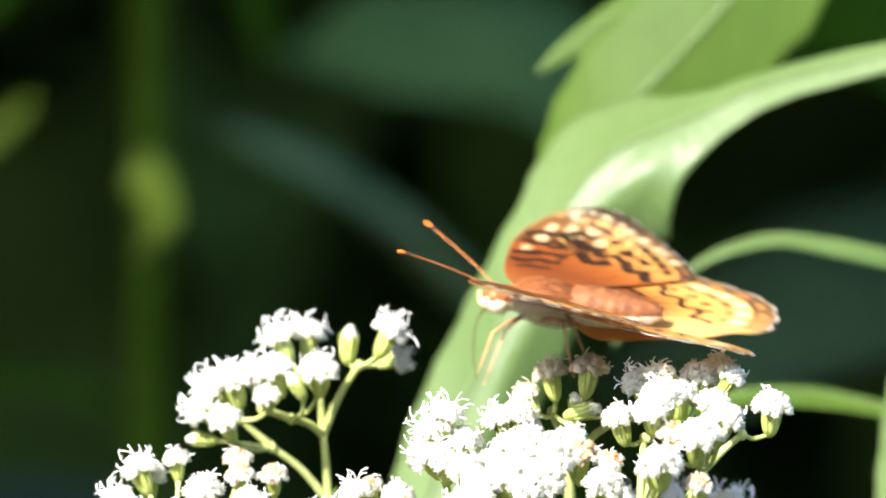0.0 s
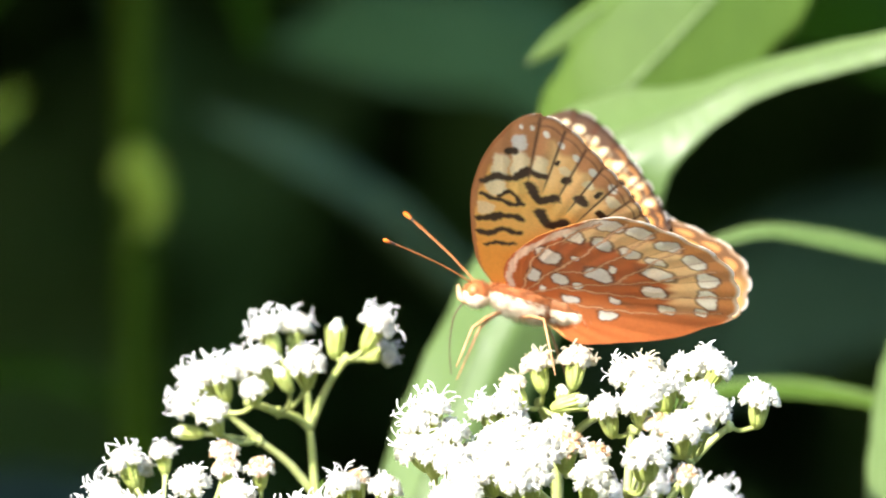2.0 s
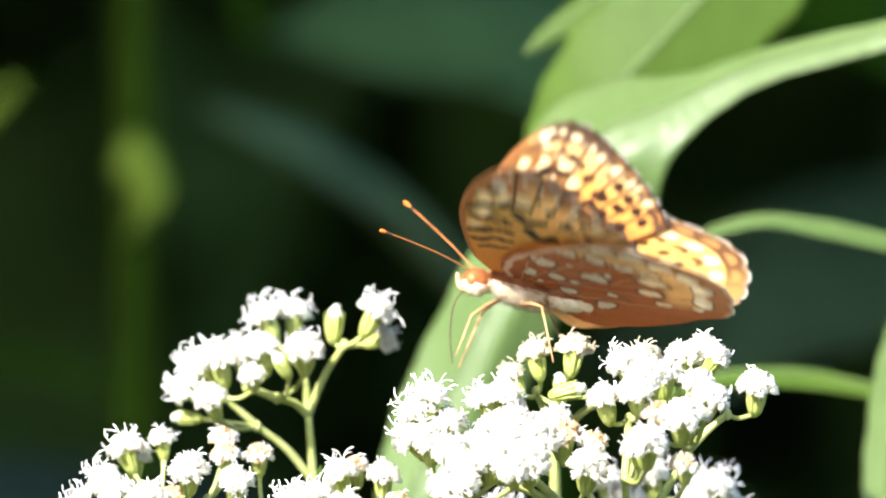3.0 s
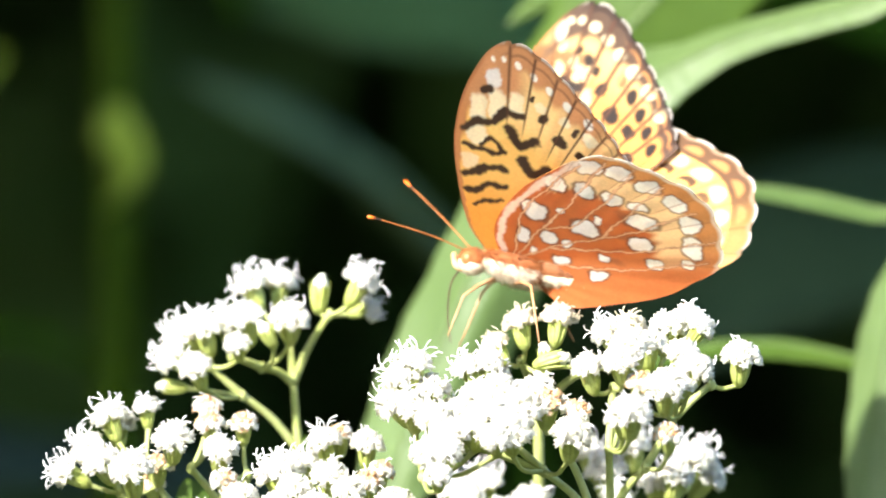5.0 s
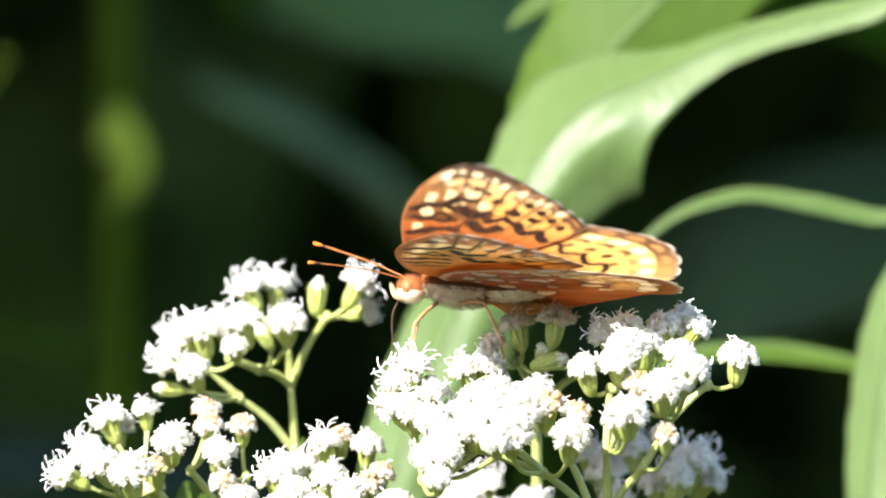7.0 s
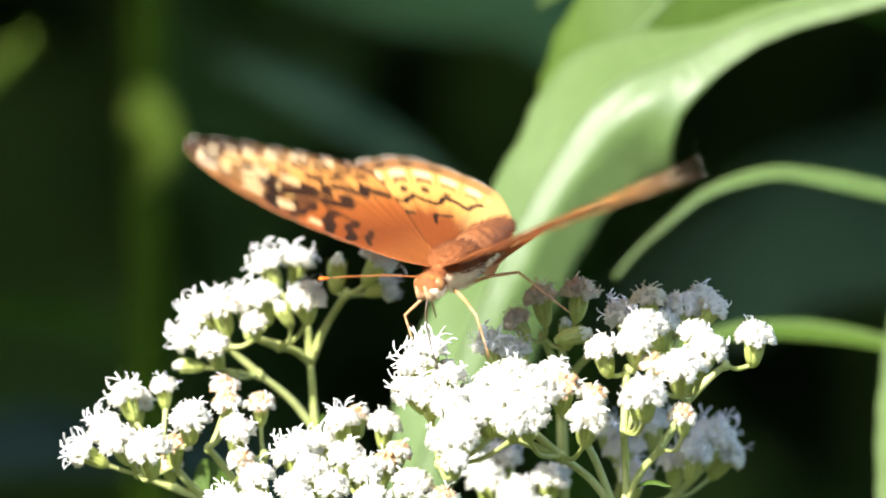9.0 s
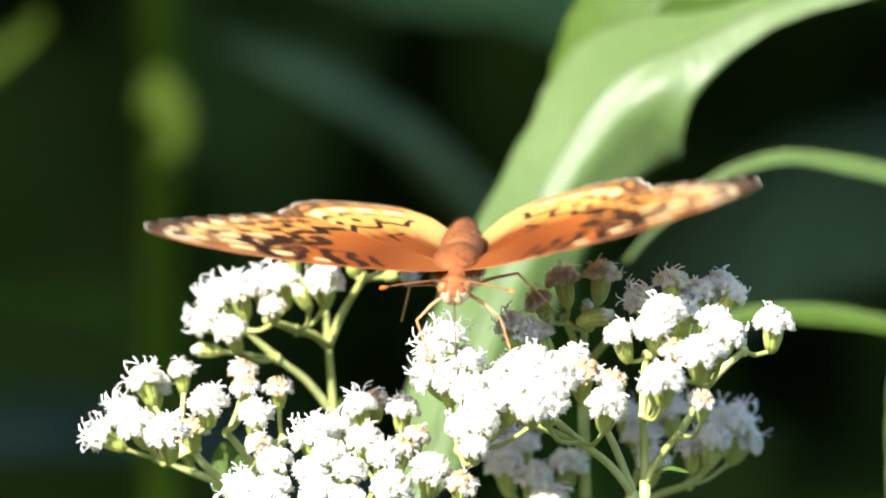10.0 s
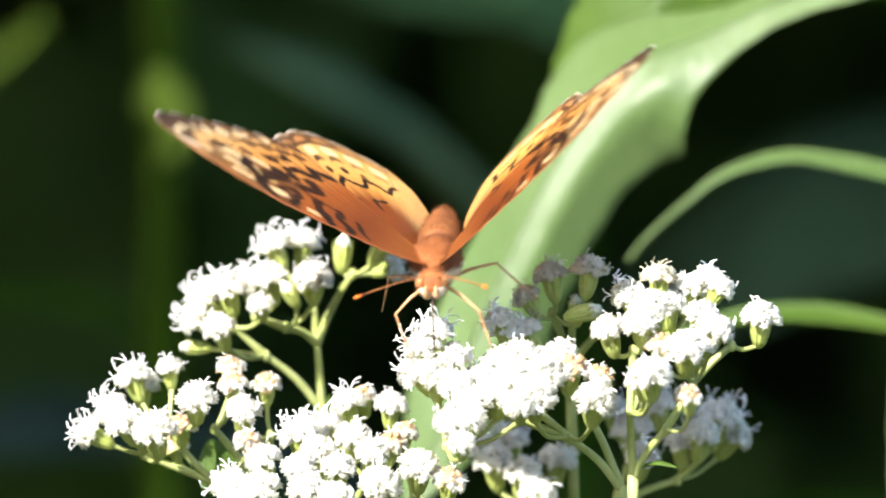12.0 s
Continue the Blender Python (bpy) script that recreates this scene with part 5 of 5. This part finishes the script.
def motions():
    pivot = at(-5.7, -15, 0)
    for key, plant in PLANTS.items():
        walk(plant, [(t, Matrix.Translation(pivot + Vector((dx, 0, dz)) / 1000) @ pose(0, 0, 0, 0, lean, 0) @ Matrix.Translation(-pivot)) for t, dx, dz, lean in SWAY[key]])
    # seconds, place, heading, pitch, roll, lift of the left and right wings
    flight = (
        (0, 17.14, 2.63, 172.4, -12.7, -2.4, 3.0, 16.0), (0.1, 18.64, 2.23, 171.9, -14.3, -2.2, 4.3, 14.7),
        (0.2, 18.08, 2.26, 172.3, -14.1, -2.1, 20.2, 22.3), (0.3, 17.29, 1.95, 171.8, -13.7, -2.0, 26.7, 28.5),
        (0.4, 16.83, 1.57, 171.5, -13.8, -2.0, 41.3, 47.7), (0.5, 17.30, 1.25, 170.8, -15.6, -2.0, 50.3, 57.5),
        (0.6, 17.48, 1.06, 170.4, -16.5, -1.9, 49.3, 54.4), (0.7, 18.55, 1.68, 171.4, -16.4, -1.9, 35.0, 40.3),
        (0.8, 18.07, 1.90, 171.6, -15.1, -1.7, 24.6, 29.8), (0.9, 18.61, 2.00, 170.5, -15.6, -1.6, 15.5, 22.0),
        (1, 16.68, 2.61, 172.5, -12.9, -1.5, 7.5, 12.0), (1.2, 17.55, 2.53, 169.6, -14.0, -1.4, 6.0, 9.5),
        (1.4, 16.52, 2.83, 171.7, -13.4, -1.6, 5.0, 12.0), (1.5, 16.04, 2.91, 174.9, -12.3, -1.6, 6.0, 11.5),
        (1.7, 16.38, 2.42, 174.6, -15.0, -1.6, 12.0, 19.0), (1.8, 16.78, 2.46, 174.7, -14.7, -1.6, 14.3, 21.2),
        (1.9, 16.29, 2.30, 174.2, -15.0, -1.5, 26.6, 29.8), (2, 15.64, 1.78, 175.7, -15.1, -1.4, 37.6, 38.0),
        (2.1, 15.53, 2.08, 174.7, -13.9, -1.6, 28.5, 31.0), (2.2, 16.81, 2.16, 173.4, -14.9, -1.8, 18.0, 25.7),
        (2.3, 16.60, 2.18, 171.9, -15.5, -1.9, 10.4, 19.0), (2.5, 16.01, 2.81, 172.7, -13.3, -1.9, 5.5, 13.5),
        (2.7, 16.17, 2.96, 170.5, -13.4, -2.1, 8.0, 17.0), (2.9, 16.34, 2.65, 173.6, -13.9, -2.3, 14.3, 25.6),
        (3, 15.92, 2.18, 174.2, -13.9, -2.3, 23.6, 30.9), (3.1, 15.96, 2.37, 173.3, -14.6, -2.3, 32.3, 37.3),
        (3.2, 16.08, 2.39, 174.6, -15.1, -2.4, 28.4, 35.6), (3.5, 16.23, 2.34, 174.2, -15.1, -2.5, 13.0, 19.0),
        (3.9, 16.75, 2.16, 173.2, -15.1, -2.8, 42.0, 47.0), (4.3, 17.36, 1.95, 171.9, -15.0, -3.2, 10.0, 17.0),
        (4.6, 17.67, 1.85, 171.2, -15.0, -3.4, 13.0, 21.0), (4.8, 17.74, 1.82, 171.1, -15.0, -3.5, 25.1, 36.4),
        (4.9, 16.95, 1.78, 169.4, -13.4, -3.5, 41.8, 51.2), (5, 17.49, 1.27, 168.1, -13.2, -3.4, 49.0, 57.8),
        (5.1, 17.65, 1.77, 168.1, -14.1, -3.2, 43.8, 52.7), (5.2, 18.29, 2.18, 164.8, -15.0, -3.0, 31.5, 40.5),
        (5.3, 18.52, 1.84, 162.3, -16.9, -2.7, 26.1, 33.3), (5.5, 18.21, 1.57, 159.9, -14.4, -2.1, 22.9, 28.4),
        (5.7, 16.89, 2.45, 161.2, -11.6, -1.7, 44.1, 44.8), (5.8, 16.87, 2.17, 161.7, -13.0, -1.7, 50.6, 53.1),
        (6, 16.21, 1.48, 157.2, -11.1, -1.9, 49.5, 53.8), (6.1, 16.59, 2.28, 157.1, -11.4, -2.0, 44.0, 42.7),
        (6.2, 17.18, 2.74, 154.5, -9.9, -2.0, 34.2, 30.1), (6.3, 14.76, 2.19, 158.4, -5.6, -2.2, 37.9, 37.9),
        (6.4, 13.10, 1.41, 161.7, -4.1, -2.5, 44.9, 49.7), (6.5, 10.32, -0.51, 165.9, -1.1, -2.7, 48.2, 56.4),
        (6.6, 9.31, -0.75, 168.3, -3.1, -3.0, 45.6, 57.5), (6.7, 9.51, -0.88, 173.7, -5.8, -3.0, 28.5, 41.0),
        (7, 9.91, -0.61, 178.4, -4.3, -3.2, 12.0, 20.0), (7.4, 11.26, 0.29, 194.5, 0.6, -3.8, 44.0, 46.0),
        (7.75, 12.64, 1.22, 210.9, 5.5, -4.3, 12.0, 18.0), (8.05, 13.54, 1.82, 221.5, 8.8, -4.7, 6.0, 13.0),
        (8.3, 13.82, 2.01, 224.9, 9.8, -4.9, 13.9, 21.0), (8.4, 13.39, 1.71, 225.9, 9.5, -4.5, 27.0, 31.4),
        (8.5, 10.65, 1.40, 223.9, 10.3, -4.5, 47.5, 50.5), (8.6, 8.07, 1.40, 226.9, 13.0, -3.1, 38.9, 40.1),
        (8.7, 7.46, 1.29, 230.4, 13.8, -2.7, 18.7, 28.0), (8.8, 6.34, 0.80, 231.9, 14.3, -2.2, 11.8, 19.2),
        (8.9, 4.86, 0.26, 234.2, 14.6, -1.6, 3.7, 16.9), (9, 4.37, -0.11, 239.5, 14.6, -1.0, 20.0, 24.0),
        (9.1, 3.34, -0.49, 240.9, 15.0, -0.4, 35.1, 37.5), (9.2, 2.94, -0.82, 246.0, 14.7, -0.0, 43.2, 41.7),
        (9.3, 2.18, -1.48, 249.9, 15.1, 0.3, 38.0, 36.1), (9.4, 2.77, -1.13, 261.4, 14.4, 0.3, 26.2, 22.4),
        (9.5, 2.64, -1.41, 263.9, 14.5, 0.4, 15.5, 15.9), (9.7, 3.53, -1.85, 265.4, 14.6, 0.5, 10.3, 6.4),
        (9.8, 3.01, -2.01, 265.3, 14.7, 0.7, 8.1, 2.8), (9.9, 3.13, -2.19, 265.8, 15.0, 0.6, 4.9, 2.8),
        (10, 2.30, -2.51, 265.7, 15.3, 0.9, 16.0, 9.2), (10.1, 1.54, -2.50, 265.4, 15.4, 0.9, 19.6, 12.3),
        (10.2, 0.93, -2.63, 265.5, 15.5, 0.8, 35.4, 30.9), (10.3, -0.81, -3.98, 263.4, 16.7, 0.8, 51.6, 49.5),
        (10.4, -0.53, -3.03, 264.4, 16.5, 0.9, 60.4, 53.8), (10.5, -0.63, -1.84, 264.7, 16.3, 0.8, 44.4, 41.8),
        (10.6, -0.63, -1.48, 264.6, 16.6, 0.6, 36.0, 34.9), (10.8, 0.37, -1.21, 264.9, 17.0, 0.4, 13.7, 12.8),
        (11, 1.10, -1.23, 263.6, 17.5, 0.3, 2.1, -0.1), (11.3, 1.97, -1.97, 264.4, 18.0, 0.5, 8.6, 7.3),
        (11.4, 2.02, -1.92, 265.1, 18.0, 0.7, 15.4, 11.4), (11.5, 1.24, -1.78, 265.2, 17.8, 0.9, 27.3, 18.3),
        (11.6, -0.01, -2.22, 265.2, 17.8, 1.1, 34.6, 28.2), (11.7, -2.26, -3.90, 262.4, 19.1, 1.3, 54.6, 50.5),
        (12, -0.63, -1.54, 265.1, 17.9, 1.9, 44.2, 31.9),
    )
    depth = lambda t: 0.003 - 0.019 * float(step(6.2, 8.4, t))
    walk(BUTTERFLY, [(t, pose(x / 1000, depth(t), 1 + z / 1000, roll, pitch, yaw)) for t, x, z, yaw, pitch, roll, left, right in flight])
    # the open wings sweep a little back
    for s, pair, col in ((1, WINGS[0], 6), (-1, WINGS[1], 7)):
        for wing, sag, droop, sweep in zip(pair, (0, -1.5 if s > 0 else -1), (0, -1), (4.0, 7.5)):
            rows = []
            for row in flight:
                side_on = 1 - float(step(6.7, 8.3, row[0]))
                spread = side_on * (1 - float(step(10, 34, row[col])))
                rows.append((row[0], pose(0, 0.001 * s, 0.0015, s * (row[col] + sag * side_on + droop * (1 - side_on)), 0, s * sweep * spread)))
            walk(wing, rows)
    for feeler in FEELERS:
        walk(feeler, [(t, pose(0.009, 0, 0.001, turn, dip, 0)) for t, turn, dip in ((0, -12, -7), (3, -12, -8), (5.2, -14, -6), (6.7, -8, 2), (8.3, 2, -4), (9.5, 0, 1), (10.5, -4, 2), (11, -2, -3), (12, 3, 4))])


motions()
